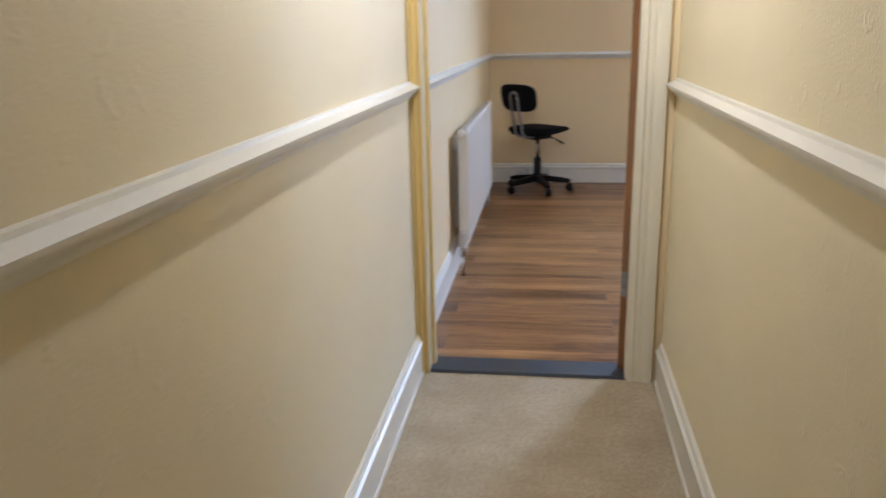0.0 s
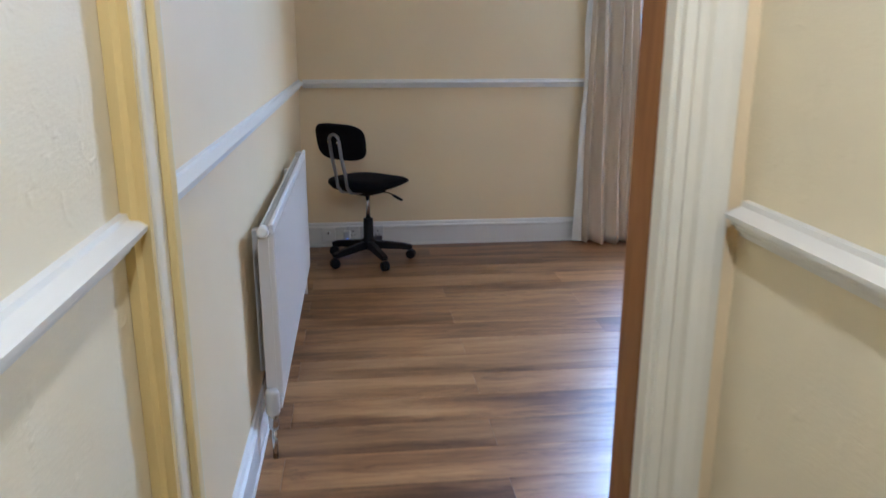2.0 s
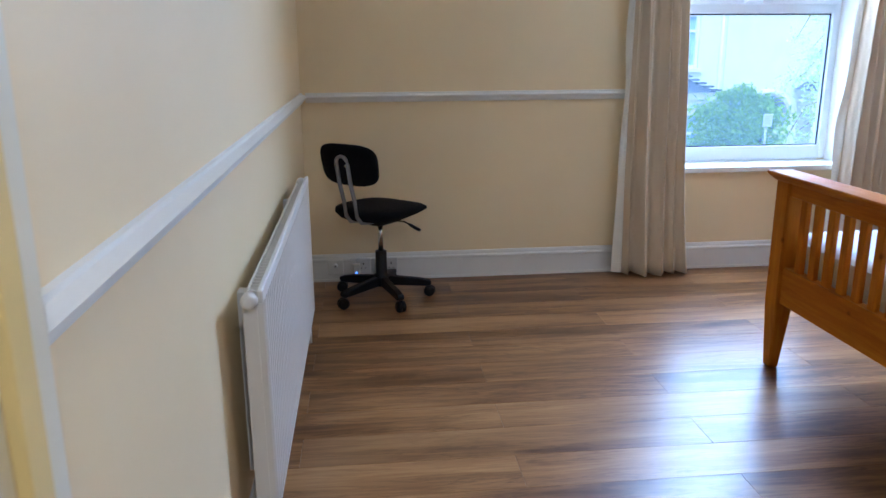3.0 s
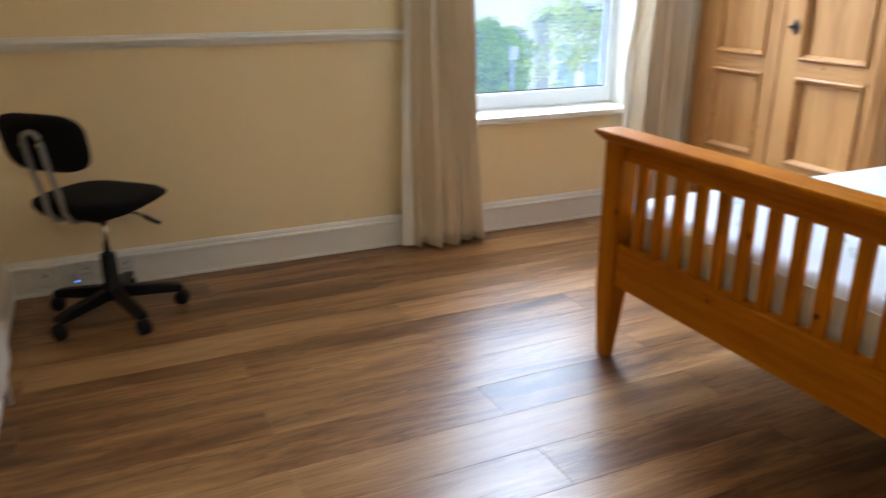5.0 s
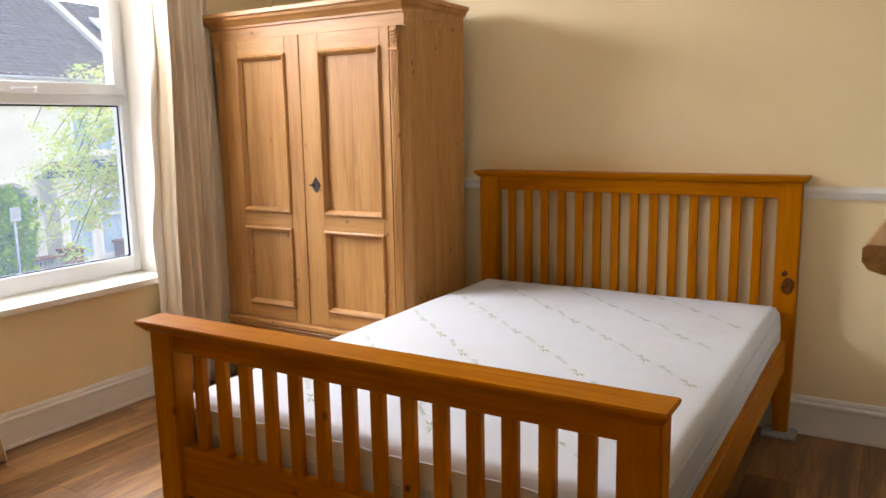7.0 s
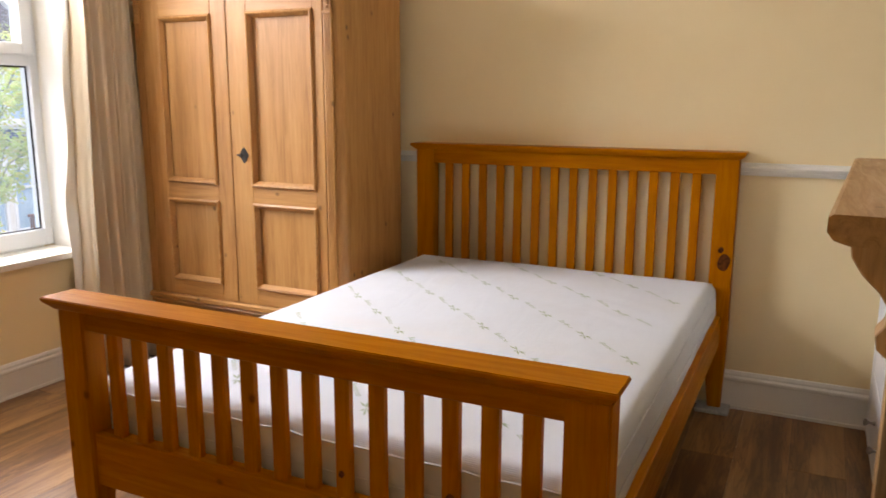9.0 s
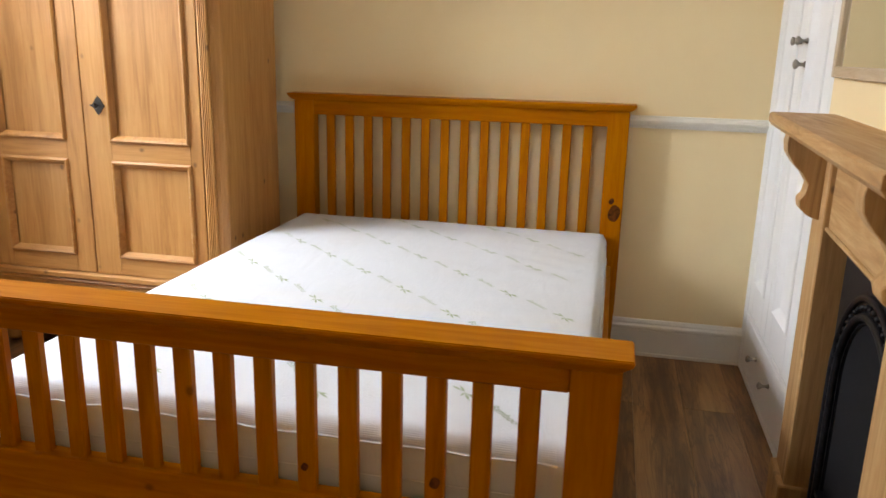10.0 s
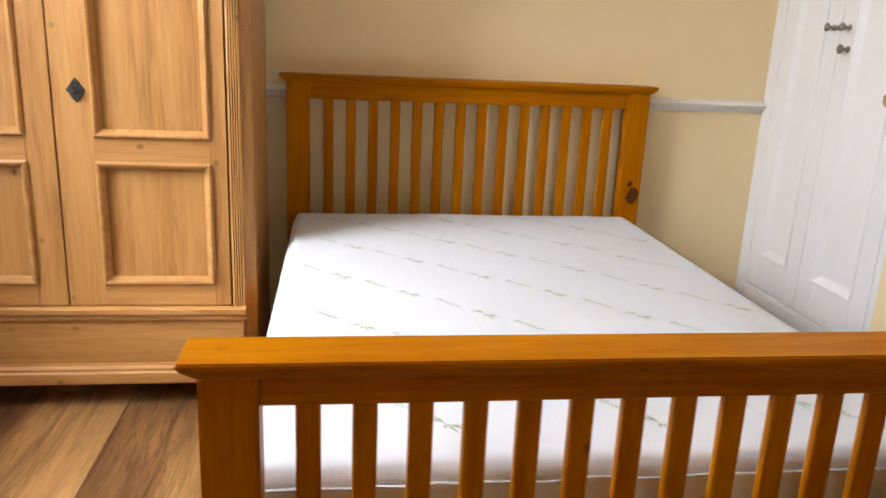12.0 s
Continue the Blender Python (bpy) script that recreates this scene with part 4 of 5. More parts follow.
# ---- curtains ----
def curtain(name, spans, y, folds, seed, label):
    """A gathered cloth: spans are the left and right edges at the hem, at mid height and at the top."""
    rng = random.Random(seed)
    (a0, b0), (a1, b1), (a2, b2) = spans
    cx = (a0 + b0) / 2
    c = thing(name, (cx, y, 0.008), label, "curtain", "window curtains")
    high = 2.46
    widths = [rng.uniform(0.6, 1.5) for _ in range(folds)]
    edges = [0.0]
    for w in widths:
        edges.append(edges[-1] + w)
    edges = [e / edges[-1] for e in edges]
    deep = [rng.uniform(0.75, 1.25) for _ in range(folds)]
    lean = [rng.uniform(-0.5, 0.5) for _ in range(folds)]
    sway = [rng.uniform(0, 6.28) for _ in range(folds)]
    per, nv = 14, 40

    def edge(v, lo, mid, hi):
        t = v / 0.35
        return lo + (mid - lo) * t * (2 - t) if v < 0.35 else mid + (hi - mid) * min(1.0, (v - 0.35) / 0.30)

    def at(k, f, v, off):
        """A point of fold k, at the share f across it, at height v."""
        u = edges[k] + (edges[k + 1] - edges[k]) * f
        left, right = edge(v, a0, a1, a2), edge(v, b0, b1, b2)
        x = left + (right - left) * u - cx
        bulge = math.sin(math.pi * f) ** 0.6
        d = 0.092 * deep[k] * (0.80 + 0.30 * (1 - v) + 0.12 * math.sin(3.1 * v + sway[k]))
        x += 0.010 * math.sin(2 * math.pi * f) * (1 + lean[k]) + 0.007 * math.sin(4.2 * v + sway[k] + 2.0 * u)
        yy = 0.030 - d * bulge - 0.007 * math.sin(5 * math.pi * f + sway[k] + 2.5 * v) + 0.012 * math.sin(2.6 * v + 5 * u)
        return (x, yy + off, v * high + (1 - v) * 0.006 * math.sin(9 * u + seed))

    cols = [(k, i / per) for k in range(folds) for i in range(per)] + [(folds - 1, 1.0)]
    bm = bmesh.new()
    sheets = [[[bm.verts.new(at(k, f, j / nv, off)) for j in range(nv + 1)] for k, f in cols] for off in (0.0, 0.006)]
    nu = len(cols) - 1
    for si, g in enumerate(sheets):
        for i in range(nu):
            for j in range(nv):
                q = (g[i][j], g[i + 1][j], g[i + 1][j + 1], g[i][j + 1])
                bm.faces.new(q if si == 0 else tuple(reversed(q)))
    for i in range(nu):
        for j in (0, nv):
            bm.faces.new((sheets[0][i][j], sheets[1][i][j], sheets[1][i + 1][j], sheets[0][i + 1][j]))
    for j in range(nv):
        for i in (0, nu):
            bm.faces.new((sheets[0][i][j], sheets[0][i][j + 1], sheets[1][i][j + 1], sheets[1][i][j]))
    part("cloth", bm, CURTAIN, c, "", True)
    # the pale lining turns out past the free edge, crumpled
    bm = bmesh.new()
    rows = []
    for s in range(9):
        g = s / 8.0
        col = []
        for j in range(nv + 1):
            v = j / nv
            p = at(0, 0.0, v, 0.003)
            w = 0.034 + 0.030 * (1 - v) ** 1.5 + 0.010 * math.sin(9 * v + seed) + 0.006 * math.sin(23 * v + 1.7 * seed)
            crumple = 0.009 * math.sin(7 * g + 13 * v + seed) + 0.006 * math.sin(31 * v + 4 * g)
            col.append(bm.verts.new((p[0] + 0.006 - w * g * 0.75 + 0.30 * w * math.sin(math.pi * g), p[1] - 0.012 - 0.030 * math.sin(math.pi * g * 0.8) + crumple * g, p[2] + 0.003)))
        rows.append(col)
    for s in range(8):
        for j in range(nv):
            bm.faces.new((rows[s][j], rows[s + 1][j], rows[s + 1][j + 1], rows[s][j + 1]))
    part("lining", bm, LINING, c, "pale lining turned out at the edge", True)
    return c


curtain("curtain", ((1.405, 1.790), (1.395, 1.735), (1.392, 1.712)), 6.615, 5, 1, "full-length oatmeal curtain drawn back beside the window")
curtain("curtain", ((2.640, 3.045), (2.650, 3.030), (2.675, 3.012)), 6.615, 6, 4, "full-length oatmeal curtain drawn back beside the wardrobe")


# ---- radiator ----
def radiator():
    r = thing("radiator", (0, 0, 0), "long white ribbed panel radiator on the wall", "radiator")
    xb, xf, y0, y1, z0, z1 = XL + 0.040, XL + 0.088, 4.19, 5.76, 0.155, 0.748
    pts = []
    n = 44
    for i in range(n):
        a = y0 + 0.02 + (y1 - y0 - 0.04) * i / n
        e = (y1 - y0 - 0.04) / n
        pts += [(xf - 0.012, a), (xf - 0.012, a + e * 0.34), (xf - 0.002, a + e * 0.46), (xf, a + e * 0.52), (xf, a + e * 0.80), (xf - 0.002, a + e * 0.86)]
    pts = [(xf - 0.002, y0)] + pts + [(xf - 0.002, y1), (xf - 0.020, y1), (xf - 0.020, y0)]
    part("front_panel", prism(pts, "z", z0 + 0.02, z1 - 0.03), RAD_WHITE, r)
    part("top_seam", boxes((xf - 0.014, xf - 0.001, y0, y1, z1 - 0.031, z1), bevel=0.003), RAD_WHITE, r)
    part("bottom_seam", boxes((xf - 0.014, xf - 0.003, y0, y1, z0, z0 + 0.021), bevel=0.003), RAD_WHITE, r)
    bm = boxes((xb, xb + 0.006, y0 + 0.01, y1 - 0.01, z0 + 0.01, z1 - 0.02))
    fins = 58
    for i in range(fins):
        a = y0 + 0.03 + (y1 - y0 - 0.06) * i / fins
        box(bm, xb + 0.006, xf - 0.017, a, a + 0.003, z0 + 0.03, z1 - 0.02)
    part("convector", bm, RAD_WHITE, r)
    part("end_cover", boxes((xb, xf - 0.015, y0 - 0.001, y0 + 0.003, z0 + 0.02, z1 - 0.04), bevel=0.001), RAD_WHITE, r)
    part("end_cover", boxes((xb, xf - 0.015, y1 - 0.003, y1 + 0.001, z0 + 0.02, z1 - 0.04), bevel=0.001), RAD_WHITE, r)
    xm = (xb + xf) / 2 - 0.005
    for yy in (y0 - 0.002, y1 - 0.03):
        part("bleed_cap", lathe([(0.009, -0.030), (0.015, -0.029), (0.0175, -0.024), (0.019, -0.014), (0.018, -0.004), (0.013, 0.0), (0.012, 0.03)], 16, (xm, yy, z1 - 0.018), "y"), RAD_WHITE, r, "white plastic cap", True)
    v = part("valve", lathe([(0.010, 0.10), (0.014, 0.104), (0.014, 0.150), (0.021, 0.156), (0.023, 0.165), (0.022, 0.222), (0.019, 0.232), (0.010, 0.234)], 16, (xm, y0 - 0.028, 0.0)), SOCKET, r, "white thermostatic valve head", True)
    part("collar", lathe([(0.013, 0.106), (0.0165, 0.109), (0.0165, 0.150), (0.013, 0.154)], 16, (xm, y0 - 0.028, 0.0)), CHROME, v, "chrome collar", True)
    part("valve_tail", lathe([(0.010, 0), (0.013, 0.01), (0.013, 0.02), (0.009, 0.034)], 12, (xm, y0 - 0.028, 0.185), "y"), CHROME, v, "", True)
    part("pipe", lathe([(0.0085, 0.0), (0.0085, 0.10)], 12, (xm, y0 - 0.028, 0.0)), CHROME, r, "chrome tail pipe", True)
    part("pipe", lathe([(0.0075, 0.0), (0.0075, 0.18)], 12, (xm, y1 + 0.015, 0.0)), RAD_WHITE, r, "", True)
    part("lockshield", lathe([(0.011, 0.15), (0.015, 0.155), (0.015, 0.20), (0.010, 0.205)], 12, (xm, y1 + 0.015, 0.0)), RAD_WHITE, r, "", True)
    for yy in (y0 + 0.2, y1 - 0.2):
        part("wall_bracket", boxes((XL, xb, yy - 0.02, yy + 0.02, z0 + 0.05, z1 - 0.06)), RAD_WHITE, r)


radiator()


# ---- swivel chair ----
def swivel_chair():
    c = thing("swivel_chair", (0.033, 6.366, 0), "small black armless swivel chair on castors by the wall", "chair", rz=47)
    hub = part("hub", lathe([(0.034, 0.072), (0.040, 0.078), (0.040, 0.13), (0.030, 0.138), (0.029, 0.255), (0.024, 0.258)], 18), BLACK_PLASTIC, c, "", True)
    part("gas_lift", lathe([(0.0135, 0.25), (0.0135, 0.41)], 14), CHROME, c, "grey metal gas lift", True)
    arm = prism([(0.02, 0.075), (0.245, 0.058), (0.258, 0.070), (0.256, 0.086), (0.20, 0.100), (0.02, 0.125)], "y", -0.018, 0.018, 0.004)
    arm_me = as_mesh("base_arm", arm, BLACK_PLASTIC)
    wheel = as_mesh("castor", lathe([(0.020, -0.022), (0.028, -0.017), (0.029, -0.004), (0.022, -0.001), (0.022, 0.001), (0.029, 0.004), (0.028, 0.017), (0.020, 0.022)], 16, (0, 0, 0), "y"), BLACK_PLASTIC, True)
    for i in range(5):
        a = radians(2 + 72 * i - 47)
        m = Matrix.Rotation(a, 4, "Z")
        o = new("base_arm", arm_me)
        o.parent, o.matrix_basis = c, m
        w = new("castor", wheel)
        w.parent, w.matrix_basis = o, pose(0.250, 0, 0.0292, 0, 0, 25 * (i % 3) - 20)
        part("castor_hood", prism([(0.222, 0.030), (0.230, 0.050), (0.243, 0.056), (0.258, 0.050), (0.264, 0.032), (0.243, 0.040)], "y", -0.012, 0.012), BLACK_PLASTIC, o)
    # seat: a thick pad that thins to a rounded front
    bm = bmesh.new()
    n, rings = 32, []
    for k, (s, dz) in enumerate(((0.60, 0.0), (0.90, 0.008), (1.0, 0.028), (0.985, 0.045), (0.90, 0.056), (0.5, 0.060))):
        ring = []
        for i in range(n):
            a = 2 * math.pi * i / n
            q = 0.62
            u = 0.205 * s * math.copysign(abs(math.cos(a)) ** q, math.cos(a))
            w = 0.205 * s * math.copysign(abs(math.sin(a)) ** q, math.sin(a))
            thin = 0.022 * (0.35 + u / 0.205) * (1.0 - dz / 0.045) if dz < 0.045 else 0.0
            lift = 0.010 * (u / 0.205) ** 2 * (1 if u < 0 else -0.6) + 0.006 * (w / 0.205) ** 2
            ring.append(bm.verts.new((u + 0.012, w, 0.436 + dz + thin + lift)))
        rings.append(ring)
    for r, t in zip(rings, rings[1:]):
        for i in range(n):
            j = (i + 1) % n
            bm.faces.new((r[i], r[j], t[j], t[i]))
    bm.faces.new(list(reversed(rings[0]))), bm.faces.new(rings[-1])
    part("seat", bm, BLACK_FABRIC, c, "black fabric pad", True)
    part("seat_plate", boxes((-0.085, 0.085, -0.07, 0.07, 0.405, 0.446), bevel=0.006), BLACK_PLASTIC, c)
    # backrest, curved and tilted back
    bm = bmesh.new()
    n, rings = 36, []
    for s, d in ((0.55, 0.020), (0.92, 0.017), (1.0, 0.004), (1.0, -0.010), (0.93, -0.020), (0.55, -0.024)):
        ring = []
        for i in range(n):
            a = 2 * math.pi * i / n
            q = 0.55
            w = 0.180 * s * math.copysign(abs(math.cos(a)) ** q, math.cos(a))
            z = 0.100 * s * math.copysign(abs(math.sin(a)) ** q, math.sin(a))
            ring.append(bm.verts.new((-0.222 + d + 0.55 * w * w - 0.16 * z, w * (1 + 0.3 * z), 0.726 + z)))
        rings.append(ring)
    for r, t in zip(rings, rings[1:]):
        for i in range(n):
            j = (i + 1) % n
            bm.faces.new((r[i], r[j], t[j], t[i]))
    bm.faces.new(list(reversed(rings[0]))), bm.faces.new(rings[-1])
    bmesh.ops.recalc_face_normals(bm, faces=bm.faces)
    part("backrest", bm, BLACK_FABRIC, c, "black fabric pad", True)
    bar = []
    for w, seq in ((-1, ((-0.03, 0.430), (-0.12, 0.428), (-0.175, 0.436), (-0.205, 0.470), (-0.216, 0.54), (-0.243, 0.64), (-0.259, 0.735))),):
        left = [(x, -0.036, z) for x, z in seq]
        top = [(-0.259 - 0.004 * math.sin(math.pi * i / 8), -0.036 * math.cos(math.pi * i / 8), 0.735 + 0.036 * math.sin(math.pi * i / 8)) for i in range(1, 8)]
        right = [(x, 0.036, z) for x, z in reversed(seq)]
        bar = left + top + right
    sup = part("back_support", tube(bar, 0.0115, 8, 0.7), GREY_STEEL, c, "grey steel loop support", True)
    for w in (-0.034, 0.034):
        part("bolt", lathe([(0.007, 0.0), (0.006, 0.004), (0.002, 0.005)], 10, (-0.273, w, 0.728), "x"), CHROME, sup, "", True)
    lev = part("height_lever", tube([(0.03, -0.05, 0.420), (0.05, -0.12, 0.414), (0.06, -0.17, 0.395)], 0.004, 8), BLACK_PLASTIC, c)
    part("lever_paddle", tube([(0.056, -0.15, 0.402), (0.062, -0.18, 0.388), (0.068, -0.205, 0.378)], 0.013, 8, 0.5), BLACK_PLASTIC, lev, "", True)
    return c


swivel_chair()


# ---- sockets on the skirting ----
def sockets():
    y = YN - 0.016
    for k, (a, b, lab) in enumerate(((-0.098, -0.022, "white plastic single wall socket on the skirting board"), (-0.014, 0.130, "white plastic double wall socket on the skirting board"))):
        s = thing("wall_socket", ((a + b) / 2, y, 0.088), lab, "socket", "wall sockets")
        w = (b - a) / 2
        part("face_plate", boxes((-w, w, -0.010, 0.0, -0.043, 0.043), bevel=0.003), SOCKET, s)
        for cx in ((0.0,) if w < 0.05 else (-0.036, 0.036)):
            part("pin_holes", boxes((cx - 0.003, cx + 0.003, -0.0108, -0.009, 0.006, 0.016), (cx - 0.014, cx - 0.008, -0.0108, -0.009, -0.016, -0.011), (cx + 0.008, cx + 0.014, -0.0108, -0.009, -0.016, -0.011)), BLACK_PLASTIC, s)
            part("switch", boxes((cx - 0.006, cx + 0.006, -0.014, -0.009, 0.022, 0.036), bevel=0.001), SOCKET, s)
    a = thing("aerial_socket", (-0.214, y, 0.082), "small white round-holed aerial socket on the skirting", "socket")
    part("face_plate", boxes((-0.043, 0.043, -0.009, 0.0, -0.043, 0.043), bevel=0.003), WHITE, a)
    part("connector", lathe([(0.010, -0.018), (0.012, -0.010), (0.012, 0.0)], 14, (0, -0.006, 0.012), "y"), SOCKET, a, "", True)
    part("connector_hole", lathe([(0.004, -0.0195), (0.004, -0.017)], 10, (0, -0.006, 0.012), "y"), BLACK_PLASTIC, a)
    p = thing("plug_adapter", (-0.060, y - 0.010, 0.080), "small white plug with a blue light, in a wall socket", "plug")
    part("plug_body", boxes((-0.060, -0.018, -0.030, 0.0, -0.035, 0.025), bevel=0.006, seg=2), SOCKET, p)
    em = Mat("blue_indicator_light", 0.4)
    em.b.inputs["Emission Color"].default_value = (0.08, 0.25, 1.0, 1)
    em.b.inputs["Emission Strength"].default_value = 2.5
    part("indicator", boxes((-0.043, -0.036, -0.032, -0.029, -0.026, -0.020)), em.m, p, "glowing blue light")


sockets()


# ---- outside: street and the houses across it ----
GZ = -3.05
RENDER = plain("cream_house_render", (0.67, 0.70, 0.63, 1), 0.85, 0, 0.06, 2.0, 0.2)
STONE = plain("white_painted_stone", (0.68, 0.68, 0.65, 1), 0.7, 0, 0.05, 4)
SLATE = plain("blue_grey_slate", (0.085, 0.105, 0.14, 1), 0.55, 0, 0.3, 6, 0.3)
ROOFTILE = plain("brown_grey_roof_tile", (0.15, 0.125, 0.12, 1), 0.8, 0, 0.3, 5, 0.4)
BRICK = plain("red_brown_brick", (0.22, 0.10, 0.075, 1), 0.85, 0, 0.3, 14, 0.5)
ASPHALT = plain("asphalt", (0.06, 0.06, 0.062, 1), 0.9, 0, 0.2, 40, 0.6)
PAVING = plain("concrete_paving", (0.25, 0.245, 0.23, 1), 0.85, 0, 0.15, 12, 0.3)
NETTING = fabric_sheet("pale_blue_net_curtain", (0.26, 0.40, 0.54, 1), (0.36, 0.50, 0.64, 1))
PORCH_DARK = plain("dark_porch_shade", (0.05, 0.07, 0.09, 1), 0.08, 0, 0.2, 3, 0.0)
POST_GREY = plain("galvanised_post", (0.38, 0.40, 0.41, 1), 0.5, 0.4)
BARK = plain("brown_bark", (0.10, 0.075, 0.05, 1), 0.9, 0, 0.3, 20, 0.6)


def leaf_mat(name, a, b, c):
    w = Mat(name, 0.55)
    geo = w.n("NewGeometry")
    w.color(w.ramp(geo.outputs["Random Per Island"], [(0.0, a), (0.5, b), (1.0, c)]))
    mx, tr = w.n("MixShader", Fac=0.4), w.n("BsdfTranslucent")
    w.link(w.b.inputs["Base Color"].links[0].from_socket, tr.inputs["Color"])
    w.link(w.b.outputs["BSDF"], mx.inputs[1]).link(tr.outputs["BSDF"], mx.inputs[2]).link(mx.outputs[0], w.t.nodes["Material Output"].inputs["Surface"])
    return w.m


BUSH_LEAF = leaf_mat("glossy_shrub_leaf", (0.17, 0.34, 0.02, 1), (0.31, 0.52, 0.04, 1), (0.46, 0.65, 0.07, 1))
TREE_LEAF = leaf_mat("yellow_green_leaf", (0.34, 0.46, 0.12, 1), (0.44, 0.54, 0.16, 1), (0.58, 0.50, 0.18, 1))

gm = bmesh.new()
box(gm, -900, 900, 7.04, 1800, GZ - 0.5, GZ)
structure("ground", gm, PAVING, "pale paved ground outside", "ground")
structure("road", boxes((-60, 90, 11.0, 19.0, GZ, GZ + 0.004)), ASPHALT, "grey asphalt street", "road")
structure("pavement", boxes((-60, 90, 19.0, 20.8, GZ, GZ + 0.12), bevel=0.01), PAVING, "raised concrete pavement", "pavement")

FY, EAVE = 24.0, 2.72


def sash_window(parent, xc, y, z0, z1, w, mull=True):
    """A framed window with a lower and an upper light, facing the street."""
    win = part("window", boxes((xc - w / 2, xc + w / 2, y - 0.07, y + 0.02, z0, z0 + 0.09), (xc - w / 2, xc + w / 2, y - 0.07, y + 0.02, z1 - 0.09, z1), (xc - w / 2, xc - w / 2 + 0.09, y - 0.07, y + 0.02, z0 + 0.09, z1 - 0.09), (xc + w / 2 - 0.09, xc + w / 2, y - 0.07, y + 0.02, z0 + 0.09, z1 - 0.09)), UPVC, parent, "white framed window")
    part("transom", boxes((xc - w / 2 + 0.09, xc + w / 2 - 0.09, y - 0.06, y + 0.01, z0 + (z1 - z0) * 0.66, z0 + (z1 - z0) * 0.66 + 0.07)), UPVC, win)
    part("pane", boxes((xc - w / 2 + 0.09, xc + w / 2 - 0.09, y + 0.012, y + 0.022, z0 + 0.09, z1 - 0.09)), NETTING, win, "pane with pale net curtain behind")
    return win


def bay(parent, xc, name_side):
    y = FY - 0.75
    b = part("bay_wall", prism([(xc - 1.30, FY), (xc - 1.0, y), (xc + 1.0, y), (xc + 1.30, FY)], "z", GZ, -2.40), RENDER, parent, "lower wall of the bay")
    part("bay_pier", boxes((xc - 1.08, xc - 0.92, y - 0.02, FY, -2.40, -0.55)), STONE, b)
    part("bay_pier", boxes((xc + 0.92, xc + 1.08, y - 0.02, FY, -2.40, -0.55)), STONE, b)
    part("bay_pier", boxes((xc - 0.07, xc + 0.07, y - 0.02, y + 0.12, -2.40, -0.55)), STONE, b)
    for s in (-0.495, 0.495):
        sash_window(b, xc + s, y + 0.04, -2.36, -0.56, 0.84)
    part("bay_sill", boxes((xc - 1.14, xc + 1.14, y - 0.08, y + 0.1, -2.46, -2.38)), STONE, b)
    part("bay_cornice", boxes((xc - 1.12, xc + 1.12, y - 0.05, FY, -0.56, -0.20), (xc - 1.18, xc + 1.18, y - 0.12, FY, -0.20, -0.08), (xc - 1.24, xc + 1.24, y - 0.17, FY, -0.08, 0.0)), STONE, b)
    roof = part("bay_roof", prism([(y - 0.22, 0.0), (FY, 0.42), (FY, 0.0)], "x", xc - 0.55, xc + 0.55), SLATE, b, "slate bay roof")
    for s in (-1, 1):
        bm = bmesh.new()
        v = [bm.verts.new(p) for p in ((xc + s * 0.549, y - 0.22, 0.0), (xc + s * 1.28, y - 0.22, 0.0), (xc + s * 1.28, FY, 0.0), (xc + s * 0.549, FY, 0.42), (xc + s * 0.549, FY, 0.0))]
        for f in ((0, 1, 3), (1, 2, 3), (0, 3, 4), (0, 4, 2, 1), (2, 4, 3)):
            bm.faces.new([v[i] for i in f])
        bmesh.ops.recalc_face_normals(bm, faces=bm.faces)
        part("hip", bm, SLATE, roof)
        for k in range(5):
            t = k / 4.6
            px, pz = xc + s * (1.26 - 0.68 * t), 0.03 + 0.40 * t
            part("hip_tile", boxes((px - 0.13, px + 0.13, y - 0.20 + 0.72 * t, y - 0.02 + 0.72 * t, pz, pz + 0.055)), SLATE, roof)
    return b


